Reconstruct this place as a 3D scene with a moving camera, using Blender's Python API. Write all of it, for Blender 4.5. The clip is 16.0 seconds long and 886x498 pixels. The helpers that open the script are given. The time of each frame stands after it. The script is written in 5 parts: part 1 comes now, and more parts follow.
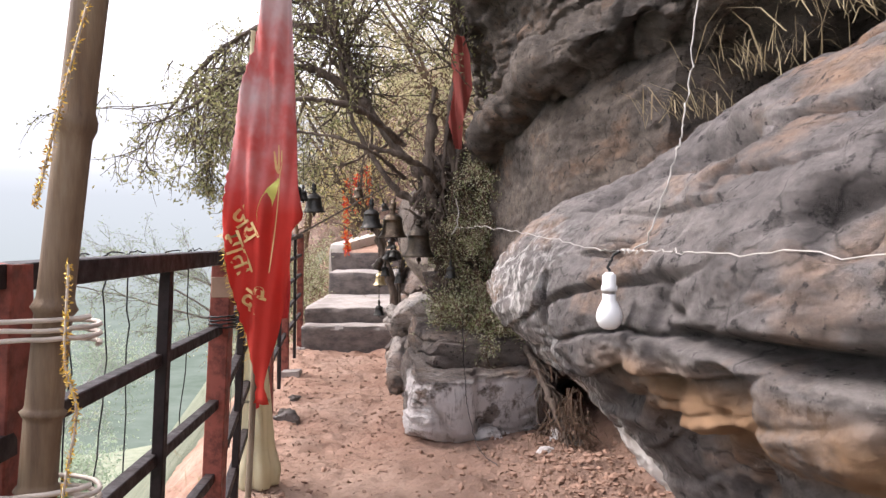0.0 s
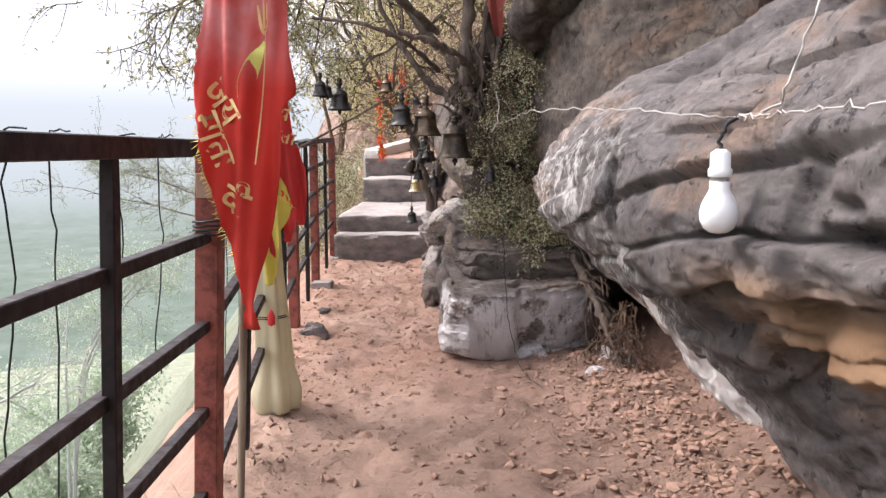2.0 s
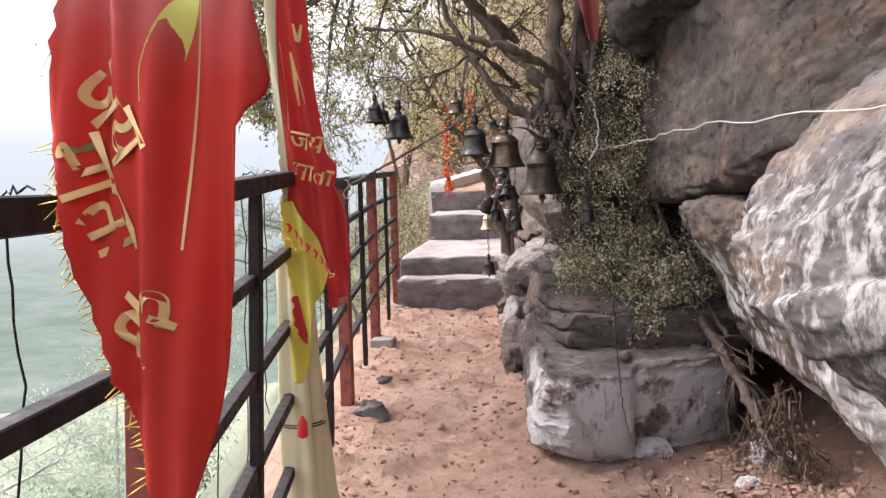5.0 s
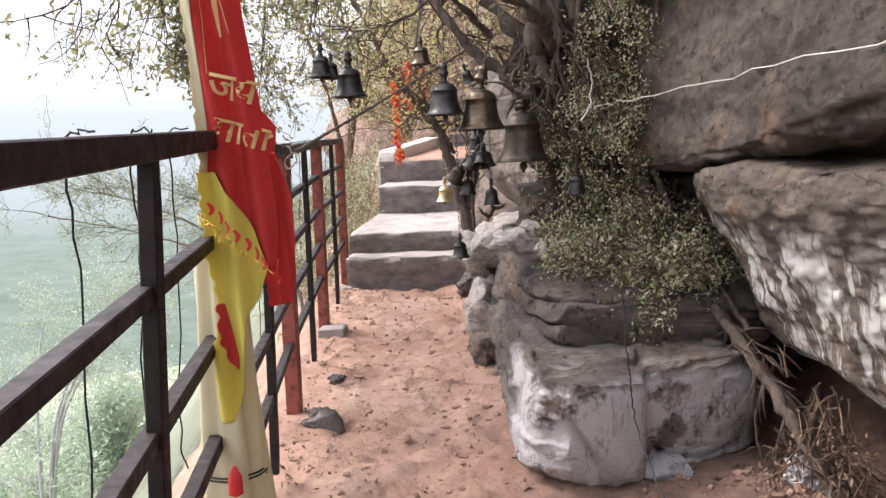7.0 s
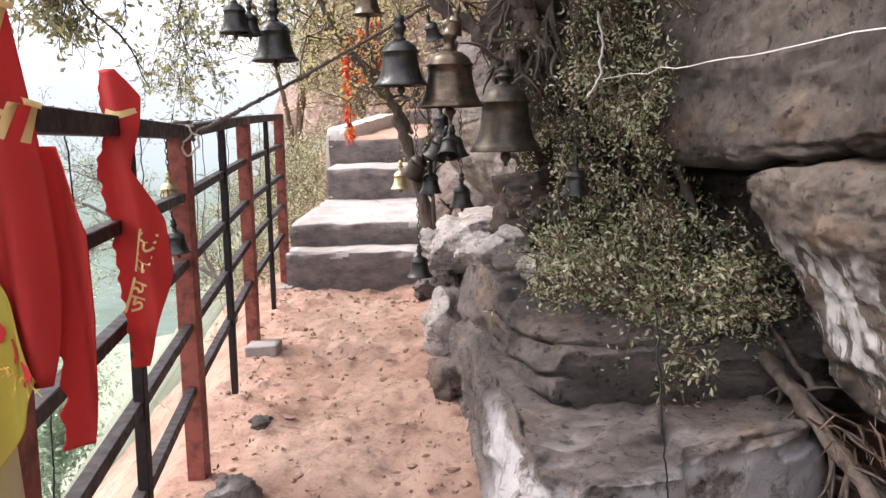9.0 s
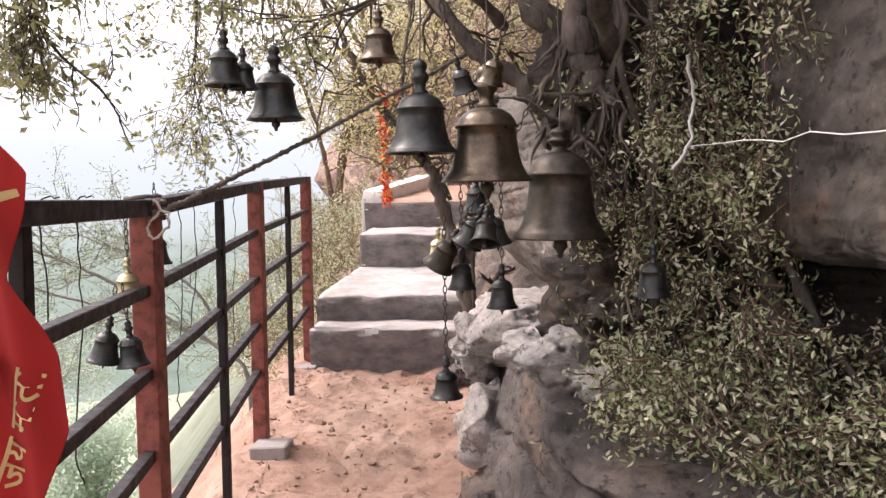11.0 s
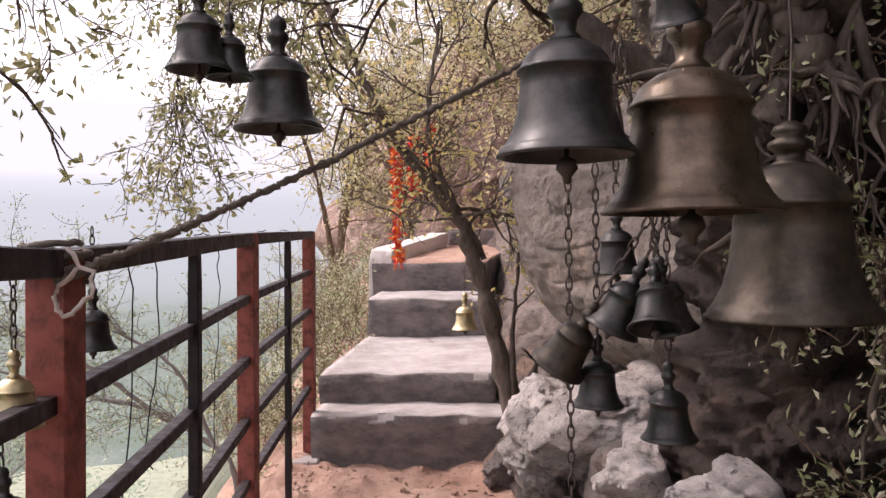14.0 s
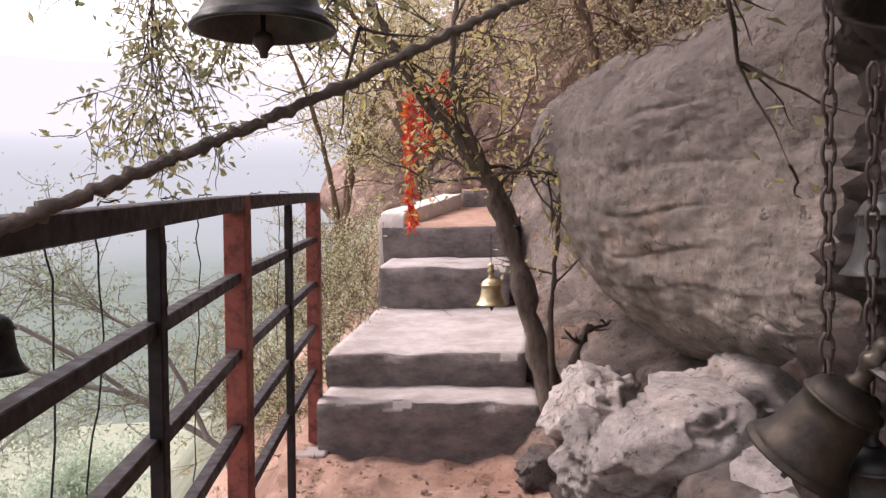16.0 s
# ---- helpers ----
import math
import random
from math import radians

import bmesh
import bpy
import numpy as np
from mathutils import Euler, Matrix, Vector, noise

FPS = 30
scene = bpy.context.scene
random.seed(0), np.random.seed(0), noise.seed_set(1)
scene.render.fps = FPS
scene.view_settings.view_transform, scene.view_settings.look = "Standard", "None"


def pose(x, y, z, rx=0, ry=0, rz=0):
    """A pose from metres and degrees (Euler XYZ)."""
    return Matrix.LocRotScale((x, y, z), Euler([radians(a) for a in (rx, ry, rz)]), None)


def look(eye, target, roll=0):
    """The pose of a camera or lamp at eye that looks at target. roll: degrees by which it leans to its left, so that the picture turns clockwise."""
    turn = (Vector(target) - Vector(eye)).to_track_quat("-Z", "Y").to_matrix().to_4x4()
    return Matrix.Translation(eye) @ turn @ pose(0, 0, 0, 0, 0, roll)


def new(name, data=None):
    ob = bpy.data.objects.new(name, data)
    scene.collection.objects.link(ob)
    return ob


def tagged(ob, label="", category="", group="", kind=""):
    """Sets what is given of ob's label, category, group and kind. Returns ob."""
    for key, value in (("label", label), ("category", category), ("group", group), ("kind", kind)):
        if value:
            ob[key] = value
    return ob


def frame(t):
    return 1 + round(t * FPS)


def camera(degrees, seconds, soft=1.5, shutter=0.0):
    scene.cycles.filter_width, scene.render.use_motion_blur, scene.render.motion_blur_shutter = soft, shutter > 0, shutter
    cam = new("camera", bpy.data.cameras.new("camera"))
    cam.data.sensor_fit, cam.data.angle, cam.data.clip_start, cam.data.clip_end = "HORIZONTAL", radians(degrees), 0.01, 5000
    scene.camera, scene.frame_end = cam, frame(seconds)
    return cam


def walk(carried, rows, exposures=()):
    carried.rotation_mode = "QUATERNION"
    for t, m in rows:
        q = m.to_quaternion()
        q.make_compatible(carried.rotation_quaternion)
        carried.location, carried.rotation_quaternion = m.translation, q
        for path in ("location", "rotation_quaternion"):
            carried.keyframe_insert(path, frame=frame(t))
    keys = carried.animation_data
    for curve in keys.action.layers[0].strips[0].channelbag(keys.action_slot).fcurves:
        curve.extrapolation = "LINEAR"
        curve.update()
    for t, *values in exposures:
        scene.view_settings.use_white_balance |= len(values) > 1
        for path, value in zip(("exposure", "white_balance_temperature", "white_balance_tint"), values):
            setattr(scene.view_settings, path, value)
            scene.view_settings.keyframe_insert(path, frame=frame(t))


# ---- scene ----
cam = camera(57.9, 16.0, soft=1.4)
METRES, EYE, TILT, LEAN, TURN = 5.4, 1.4, 0.0, 0.0, 0.0
ROWS = [
    (0.0, 0.0, 0.0, 0.0, 0.0, 0.0, 0.0),
    (0.5, -0.0006, 0.0214, -0.0083, 0.28, -2.67, -0.14),
    (1.0, -0.0042, 0.0498, -0.0094, 0.45, -4.72, -0.28),
    (1.5, -0.0048, 0.0673, -0.0099, 1.11, -6.03, -0.13),
    (2.0, 0.0023, 0.0975, -0.0111, 2.88, -6.46, 0.46),
    (2.5, 0.0024, 0.1281, -0.0125, 4.92, -6.59, 1.28),
    (3.0, -0.0075, 0.1657, -0.011, 5.84, -6.79, 1.71),
    (3.5, -0.0139, 0.199, -0.01, 6.2, -6.71, 1.77),
    (4.0, -0.0143, 0.2323, -0.0042, 7.67, -4.18, 1.8),
    (6.5, -0.0506, 0.3786, -0.0028, 6.17, -5.51, 2.91),
    (7.0, -0.0579, 0.4138, -0.005, 3.45, -6.54, 2.26),
    (7.5, -0.0694, 0.4529, -0.0017, 0.47, -7.82, 1.92),
    (8.0, -0.0717, 0.4979, -0.0048, -0.57, -8.78, 1.65),
    (10.5, -0.0568, 0.6779, 0.0116, 3.21, -5.61, 0.85),
    (11.0, -0.062, 0.7009, 0.0116, 3.7, -4.2, 0.93),
    (11.5, -0.0742, 0.7291, 0.015, 3.75, -2.71, 0.88),
    (12.0, -0.0807, 0.752, 0.0127, 4.6, -1.43, 0.83),
    (12.5, -0.086, 0.7857, 0.0075, 5.65, -0.65, 0.68),
    (13.0, -0.0907, 0.812, 0.0063, 5.83, -0.37, 0.6),
    (13.5, -0.1, 0.8389, 0.0058, 4.8, 0.06, 0.56),
    (14.0, -0.1086, 0.8626, 0.0069, 3.39, 0.26, 0.68),
    (14.5, -0.1127, 0.8891, 0.0057, 3.7, 0.16, 0.62),
    (15.0, -0.1157, 0.9169, 0.0085, 4.8, -0.79, 0.64),
    (15.5, -0.1225, 0.9424, 0.0076, 4.96, -1.69, 0.48),
    (16.0, -0.1335, 0.9715, 0.0107, 3.7, -2.54, 0.71),
]
walk(cam, [(t, pose(0, 0, EYE, TILT, LEAN, TURN) @ pose(METRES * x, METRES * y, METRES * z, 90 + pitch, roll, yaw)) for t, x, y, z, yaw, pitch, roll in ROWS],
     exposures=[(0.0, 1.15, 6150, 17), (3.5, 1.25, 6050, 17), (6.5, 1.25, 6050, 15), (8.0, 1.5, 6000, 15), (10.5, 1.42, 6200, 18), (11.5, 1.35, 6250, 20), (13.0, 1.05, 6300, 24), (16.0, 0.95, 6300, 26)])

# ---- light ----
SUN_EL, SUN_AZ = 48.0, -70.0          # hazy sun high over the valley
world = bpy.data.worlds.new("hazy_sky")
scene.world = world
world.use_nodes = True
wn, wl = world.node_tree.nodes, world.node_tree.links
wn.clear()
sky = wn.new("ShaderNodeTexSky")
sky.sky_type, sky.sun_disc = "NISHITA", False
sky.sun_elevation, sky.sun_rotation = radians(SUN_EL), radians(SUN_AZ)
sky.dust_density, sky.air_density = 6.0, 1.5
bg_sky, bg_mist, add, wo = wn.new("ShaderNodeBackground"), wn.new("ShaderNodeBackground"), wn.new("ShaderNodeAddShader"), wn.new("ShaderNodeOutputWorld")
bg_sky.inputs[1].default_value = 0.05
bg_mist.inputs[0].default_value, bg_mist.inputs[1].default_value = (1.0, 0.97, 0.95, 1), 0.68
wl.new(sky.outputs[0], bg_sky.inputs[0])
wl.new(bg_sky.outputs[0], add.inputs[0])
wl.new(bg_mist.outputs[0], add.inputs[1])
wl.new(add.outputs[0], wo.inputs[0])
sun = new("sun", bpy.data.lights.new("sun", "SUN"))
sun.data.energy, sun.data.angle, sun.data.color = 2.7, radians(25), (1.0, 0.95, 0.88)
_az, _el = radians(SUN_AZ), radians(SUN_EL)
sun.matrix_world = look((math.sin(_az) * 40 * math.cos(_el), math.cos(_az) * 40 * math.cos(_el), 40 * math.sin(_el)), (0, 0, 0))


# ---- noise on arrays ----
def _hash(i, j, k, s):
    n = (i * 374761393 + j * 668265263 + k * 2147483647 + s * 974634777) & 0xFFFFFFFF
    n = ((n ^ (n >> 13)) * 1274126177) & 0xFFFFFFFF
    n = ((n ^ (n >> 16)) * 2246822519) & 0xFFFFFFFF
    return ((n ^ (n >> 15)) & 0xFFFF) / 32767.5 - 1.0


def vnoise(p, s=0):
    f = np.floor(p)
    i = f.astype(np.int64)
    w = p - f
    w = w * w * w * (w * (w * 6 - 15) + 10)
    r = 0
    for a in (0, 1):
        for b in (0, 1):
            for c in (0, 1):
                h = _hash(i[..., 0] + a, i[..., 1] + b, i[..., 2] + c, s)
                r = r + h * (w[..., 0] if a else 1 - w[..., 0]) * (w[..., 1] if b else 1 - w[..., 1]) * (w[..., 2] if c else 1 - w[..., 2])
    return r


def fbm(p, octaves=4, s=0, gain=0.5):
    r, a = 0, 1.0
    for o in range(octaves):
        r = r + a * vnoise(p * 2.0 ** o + 7.3 * o, s + o)
        a *= gain
    return r


def smooth(a, b, x):
    t = np.clip((x - a) / (b - a), 0, 1)
    return t * t * (3 - 2 * t)


# ---- materials ----
class Mat:
    def __init__(self, name, rough=0.8, metal=0.0, spec=0.3):
        self.m = bpy.data.materials.new(name)
        self.m.use_nodes = True
        self.n, self.l = self.m.node_tree.nodes, self.m.node_tree.links
        self.b = self.n["Principled BSDF"]
        self.b.inputs["Roughness"].default_value = rough
        self.b.inputs["Metallic"].default_value = metal
        self.b.inputs["Specular IOR Level"].default_value = spec
        self.co = self.n.new("ShaderNodeNewGeometry").outputs["Position"]

    def local(self):
        self.co = self.n.new("ShaderNodeTexCoord").outputs["Object"]
        return self

    def scaled(self, v):
        k = self.n.new("ShaderNodeMapping")
        k.inputs["Scale"].default_value = v
        self.l.new(self.co, k.inputs[0])
        return k.outputs[0]

    def noise(self, scale, detail=6, rough=0.6, stretch=None, distort=0.0):
        k = self.n.new("ShaderNodeTexNoise")
        k.inputs["Scale"].default_value, k.inputs["Detail"].default_value = scale, detail
        k.inputs["Roughness"].default_value, k.inputs["Distortion"].default_value = rough, distort
        self.l.new(self.scaled(stretch) if stretch else self.co, k.inputs["Vector"])
        return k.outputs["Fac"]

    def ramp(self, fac, stops):
        k = self.n.new("ShaderNodeValToRGB")
        e = k.color_ramp.elements
        while len(e) < len(stops):
            e.new(0.5)
        for q, (p, c) in zip(e, stops):
            q.position = p
            q.color = (*c, 1) if isinstance(c, tuple) else (c, c, c, 1)
        self.l.new(fac, k.inputs[0])
        return k.outputs[0]

    def mix(self, fac, a, b, mode="MIX"):
        k = self.n.new("ShaderNodeMix")
        k.data_type, k.blend_type = "RGBA", mode
        for sock, v in ((k.inputs[0], fac), (k.inputs[6], a), (k.inputs[7], b)):
            if isinstance(v, bpy.types.NodeSocket):
                self.l.new(v, sock)
            elif isinstance(v, tuple):
                sock.default_value = (*v, 1)
            else:
                sock.default_value = v
        return k.outputs[2]

    def math(self, op, a, b=0.0):
        k = self.n.new("ShaderNodeMath")
        k.operation, k.use_clamp = op, True
        for sock, v in ((k.inputs[0], a), (k.inputs[1], b)):
            if isinstance(v, bpy.types.NodeSocket):
                self.l.new(v, sock)
            else:
                sock.default_value = v
        return k.outputs[0]

    def axis(self, i):
        k = self.n.new("ShaderNodeSeparateXYZ")
        self.l.new(self.co, k.inputs[0])
        return k.outputs[i]

    def span(self, value, lo, hi):
        k = self.n.new("ShaderNodeMapRange")
        self.l.new(value, k.inputs[0])
        k.inputs[1].default_value, k.inputs[2].default_value = lo, hi
        return k.outputs[0]

    def random(self):
        return self.n.new("ShaderNodeObjectInfo").outputs["Random"]

    def island(self):
        return self.n.new("ShaderNodeNewGeometry").outputs["Random Per Island"]

    def colour(self, sock):
        if isinstance(sock, tuple):
            self.b.inputs["Base Color"].default_value = (*sock, 1)
        else:
            self.l.new(sock, self.b.inputs["Base Color"])
        return self

    def rough(self, sock):
        self.l.new(sock, self.b.inputs["Roughness"])
        return self

    def bump(self, sock, strength=0.5, dist=0.01):
        k = self.n.new("ShaderNodeBump")
        k.inputs["Strength"].default_value, k.inputs["Distance"].default_value = strength, dist
        self.l.new(sock, k.inputs["Height"])
        last = self.b.inputs["Normal"].links
        if last:
            self.l.new(last[0].from_socket, k.inputs["Normal"])
        self.l.new(k.outputs[0], self.b.inputs["Normal"])
        return self


def rock_mat(name, dark, mid, light, rust, white=None, stretch=(1, 1, 2.0)):
    m = Mat(name, 0.85)
    big = m.noise(1.7, 5, 0.6, (1, 1, 1.8))
    c = m.ramp(big, [(0.3, dark), (0.52, mid), (0.75, light)])
    c = m.mix(m.math("MULTIPLY", m.ramp(m.noise(2.3, 4, 0.6, (1.2, 1, 2)), [(0.54, 0.0), (0.68, 1.0)]), 0.75), c, rust)
    c = m.mix(0.75, c, m.ramp(m.noise(9, 8, 0.72, stretch), [(0.3, 0.35), (0.5, 0.85), (0.72, 1.25)]), "MULTIPLY")
    c = m.mix(0.7, c, m.ramp(m.noise(24, 9, 0.8, (1, 1, 1.5)), [(0.3, 0.4), (0.5, 0.95), (0.68, 1.3)]), "MULTIPLY")
    c = m.mix(m.ramp(m.noise(26, 6, 0.7), [(0.36, 0.85), (0.43, 0.0)]), c, tuple(v * 0.3 for v in dark))
    c = m.mix(m.ramp(m.noise(45, 4, 0.7), [(0.66, 0.0), (0.76, 0.5)]), c, tuple(min(1, v * 1.7) for v in light))
    k = m.n.new("ShaderNodeTexVoronoi")
    k.feature = "DISTANCE_TO_EDGE"
    k.inputs["Scale"].default_value = 1.5
    w = m.n.new("ShaderNodeVectorMath")
    w.operation = "ADD"
    nz = m.n.new("ShaderNodeTexNoise")
    nz.inputs["Scale"].default_value, nz.inputs["Detail"].default_value = 2.2, 8
    m.l.new(m.co, nz.inputs["Vector"])
    m.l.new(m.scaled((0.9, 0.7, 2.4)), w.inputs[0])
    m.l.new(nz.outputs["Color"], w.inputs[1])
    m.l.new(w.outputs[0], k.inputs["Vector"])
    crack = m.ramp(k.outputs["Distance"], [(0.0, 0.0), (0.018, 1.0)])
    part_only = m.math("MULTIPLY", m.ramp(m.noise(1.9, 4, 0.6), [(0.46, 0.0), (0.58, 1.0)]), 0.65)
    c = m.mix(part_only, c, m.mix(1.0, c, m.ramp(crack, [(0.0, 0.2), (1.0, 1.0)]), "MULTIPLY"))
    m.bump(m.mix(part_only, (1.0, 1.0, 1.0), crack), 0.6, 0.03)
    if white:
        c = white(m, c)
    m.colour(c)
    m.bump(m.noise(6, 9, 0.75, stretch), 1.0, 0.06)
    m.bump(m.noise(34, 8, 0.78), 0.9, 0.016)
    m.bump(m.noise(130, 4, 0.7), 0.4, 0.003)
    return m.m


def paint_splash(m, c):
    "old whitewash on the nose of the slab"
    zone = m.math("MULTIPLY", m.span(m.axis(1), 2.1, 2.55), m.span(m.axis(2), 1.52, 1.33))
    zone = m.math("MULTIPLY", zone, m.span(m.axis(1), 3.3, 2.9))
    k = m.math("MULTIPLY", zone, m.ramp(m.noise(9, 7, 0.75, (2.2, 2.2, 0.9)), [(0.49, 0.0), (0.58, 1.0)]))
    under = m.math("MULTIPLY", m.span(m.axis(2), 0.98, 0.82), m.span(m.axis(1), 2.5, 2.8))
    under = m.math("MULTIPLY", under, m.ramp(m.noise(5, 5, 0.7), [(0.42, 0.0), (0.5, 1.0)]))
    ochre = m.math("MULTIPLY", m.span(m.axis(2), 1.19, 1.12), m.span(m.axis(1), 2.0, 1.75))
    ochre = m.math("MULTIPLY", ochre, m.span(m.axis(2), 0.95, 1.04))
    c = m.mix(m.math("MULTIPLY", ochre, m.ramp(m.noise(3, 6, 0.65), [(0.34, 0.0), (0.5, 0.9)])), c, (0.42, 0.25, 0.135))
    c = m.mix(under, c, (0.62, 0.58, 0.54))
    return m.mix(k, c, (0.66, 0.63, 0.6))


def paint_runs(m, c):
    "whitewash that ran down in streaks"
    k = m.ramp(m.noise(7, 6, 0.65, (1.8, 1.8, 0.1), 0.1), [(0.47, 0.0), (0.54, 1.0)])
    near = m.span(m.axis(1), 4.4, 4.0)
    k = m.math("MAXIMUM", k, m.math("MULTIPLY", near, m.ramp(m.noise(3, 4, 0.6), [(0.2, 0.6), (0.35, 1.0)])))
    k = m.math("MULTIPLY", k, m.span(m.axis(2), 1.16, 1.0))
    return m.mix(k, c, (0.74, 0.71, 0.68))


def paint_face(m, c):
    "whitewash left on the broken front of a block"
    k = m.ramp(m.noise(4.2, 7, 0.7), [(0.38, 0.0), (0.46, 0.95)])
    k = m.math("MULTIPLY", k, m.ramp(m.noise(16, 6, 0.75, (1.5, 1.5, 0.35)), [(0.3, 0.25), (0.45, 1.0)]))
    k = m.math("MULTIPLY", k, m.span(m.axis(2), 0.585, 0.545))
    k = m.math("MULTIPLY", k, m.span(m.axis(1), 5.75, 5.45))
    return m.mix(k, c, (0.72, 0.68, 0.67))


M_SLAB = rock_mat("slab_sandstone", (0.13, 0.115, 0.112), (0.24, 0.213, 0.203), (0.40, 0.35, 0.325), (0.40, 0.25, 0.16), paint_splash)
M_CLIFF = rock_mat("cliff_sandstone", (0.06, 0.049, 0.043), (0.135, 0.108, 0.09), (0.225, 0.18, 0.148), (0.21, 0.13, 0.085))
M_UNDER = rock_mat("whitewashed_rock", (0.10, 0.08, 0.07), (0.2, 0.16, 0.13), (0.3, 0.24, 0.2), (0.3, 0.2, 0.13), paint_runs)
M_BLOCK = rock_mat("block_sandstone", (0.10, 0.085, 0.08), (0.2, 0.165, 0.145), (0.32, 0.27, 0.235), (0.31, 0.21, 0.15), paint_face)
M_BLOCK_PLAIN = rock_mat("brown_bank_rock", (0.09, 0.07, 0.06), (0.2, 0.155, 0.13), (0.32, 0.26, 0.22), (0.31, 0.19, 0.13))


def dark_crust(m, c):
    "blackish weathering crust on the crown of the boulder"
    runs = m.ramp(m.noise(11, 7, 0.7, (1.6, 1.6, 0.3), 0.3), [(0.42, 0.0), (0.62, 0.6)])
    c = m.mix(runs, c, (0.17, 0.14, 0.12))
    k = m.math("MULTIPLY", m.span(m.axis(2), 1.42, 1.7), m.ramp(m.noise(3, 6, 0.7), [(0.3, 0.6), (0.5, 1.0)]))
    pits = m.ramp(m.noise(19, 2, 0.4, (1.5, 1, 1)), [(0.34, 0.0), (0.42, 1.0)])
    m.bump(m.mix(k, (1.0, 1.0, 1.0), pits), 0.9, 0.04)
    return m.mix(m.math("MULTIPLY", k, 0.8), c, m.mix(m.noise(12, 6, 0.7), (0.09, 0.075, 0.065), (0.2, 0.16, 0.14)))


M_PALE = rock_mat("pale_boulder", (0.23, 0.19, 0.16), (0.42, 0.35, 0.30), (0.56, 0.48, 0.42), (0.40, 0.28, 0.2), dark_crust)
M_STONE = rock_mat("limewashed_stone", (0.40, 0.35, 0.31), (0.64, 0.57, 0.52), (0.8, 0.74, 0.69), (0.55, 0.42, 0.33))


def dirt_mat():
    m = Mat("red_dirt", 0.95, 0, 0.15)
    c = m.ramp(m.noise(1.6, 6, 0.65), [(0.3, (0.34, 0.20, 0.145)), (0.5, (0.44, 0.28, 0.21)), (0.7, (0.53, 0.37, 0.29))])
    c = m.mix(m.ramp(m.noise(14, 8, 0.75), [(0.3, 0.7), (0.5, 0.0)]), c, (0.17, 0.10, 0.07))
    c = m.mix(m.ramp(m.noise(55, 5, 0.7), [(0.62, 0.0), (0.72, 0.55)]), c, (0.56, 0.43, 0.34))
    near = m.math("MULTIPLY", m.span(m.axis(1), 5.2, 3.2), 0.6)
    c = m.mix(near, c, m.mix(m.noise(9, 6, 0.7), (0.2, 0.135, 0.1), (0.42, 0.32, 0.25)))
    # darker brown towards the cliff side and the near end of the path
    dark_earth = m.math("MULTIPLY", m.span(m.axis(0), -0.45, 0.15), m.span(m.axis(1), 5.6, 4.9))
    dark_earth = m.math("MULTIPLY", dark_earth, m.ramp(m.noise(4, 7, 0.7), [(0.3, 0.35), (0.6, 0.95)]))
    c = m.mix(dark_earth, c, m.mix(m.noise(20, 6, 0.7), (0.11, 0.07, 0.055), (0.26, 0.17, 0.13)))
    m.colour(c)
    m.bump(m.noise(9, 8, 0.7), 0.9, 0.05)
    m.bump(m.noise(60, 8, 0.75), 0.8, 0.012)
    return m.m


def scrub_mat():
    m = Mat("mist_paled_scrub", 0.95, 0, 0.1)
    # scrub greens paled, so the colour carries some of the mist
    m.colour(m.ramp(m.noise(0.6, 8, 0.75), [(0.3, (0.2, 0.22, 0.15)), (0.5, (0.28, 0.3, 0.22)), (0.7, (0.34, 0.34, 0.26))]))
    m.bump(m.noise(4, 8, 0.8), 1.0, 0.2)
    return m.m


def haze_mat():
    """valley far below: mist is painted as glowing colours that pale with height"""
    m = Mat("painted_mist_distance", 1.0, 0, 0)
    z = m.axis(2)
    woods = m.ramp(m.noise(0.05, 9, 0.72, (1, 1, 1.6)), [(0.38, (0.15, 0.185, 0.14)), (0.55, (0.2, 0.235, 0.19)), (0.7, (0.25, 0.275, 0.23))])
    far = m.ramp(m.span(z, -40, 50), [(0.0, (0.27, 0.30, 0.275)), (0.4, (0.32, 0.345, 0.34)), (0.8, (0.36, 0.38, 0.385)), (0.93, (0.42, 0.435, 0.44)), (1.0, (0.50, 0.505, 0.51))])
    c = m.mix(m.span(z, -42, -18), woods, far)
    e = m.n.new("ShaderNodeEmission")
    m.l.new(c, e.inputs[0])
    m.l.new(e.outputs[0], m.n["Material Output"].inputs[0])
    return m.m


def plain(name, colour, rough=0.7, metal=0.0, vary=0.25, scale=20, bump=0.3, dist=0.003, spec=0.3):
    m = Mat(name, rough, metal, spec)
    m.colour(m.mix(m.noise(scale, 6, 0.7), tuple(v * (1 - vary) for v in colour), tuple(min(1, v * (1 + vary)) for v in colour)))
    if bump:
        m.bump(m.noise(scale * 3, 6, 0.7), bump, dist)
    return m.m


def rust_paint(name, top):
    m = Mat(name, 0.5, 0, 0.25)
    c = m.mix(m.ramp(m.noise(16, 7, 0.7), [(0.45, 0.0), (0.62, 1.0)]), top, tuple(v * 0.45 for v in top))
    c = m.mix(m.ramp(m.noise(60, 5, 0.7), [(0.68, 0.0), (0.74, 0.6)]), c, tuple(v * 1.6 + 0.03 for v in top))
    m.colour(c).rough(m.ramp(m.noise(30), [(0.3, 0.4), (0.7, 0.75)])).bump(m.noise(80, 5), 0.3, 0.002)
    return m.m


def bark_mat(name, a, b):
    m = Mat(name, 0.95, 0, 0.1)
    m.colour(m.ramp(m.noise(18, 8, 0.75, (1, 1, 0.3)), [(0.3, a), (0.7, b)])).bump(m.noise(26, 8, 0.75, (1, 1, 0.25)), 1.0, 0.02)
    return m.m


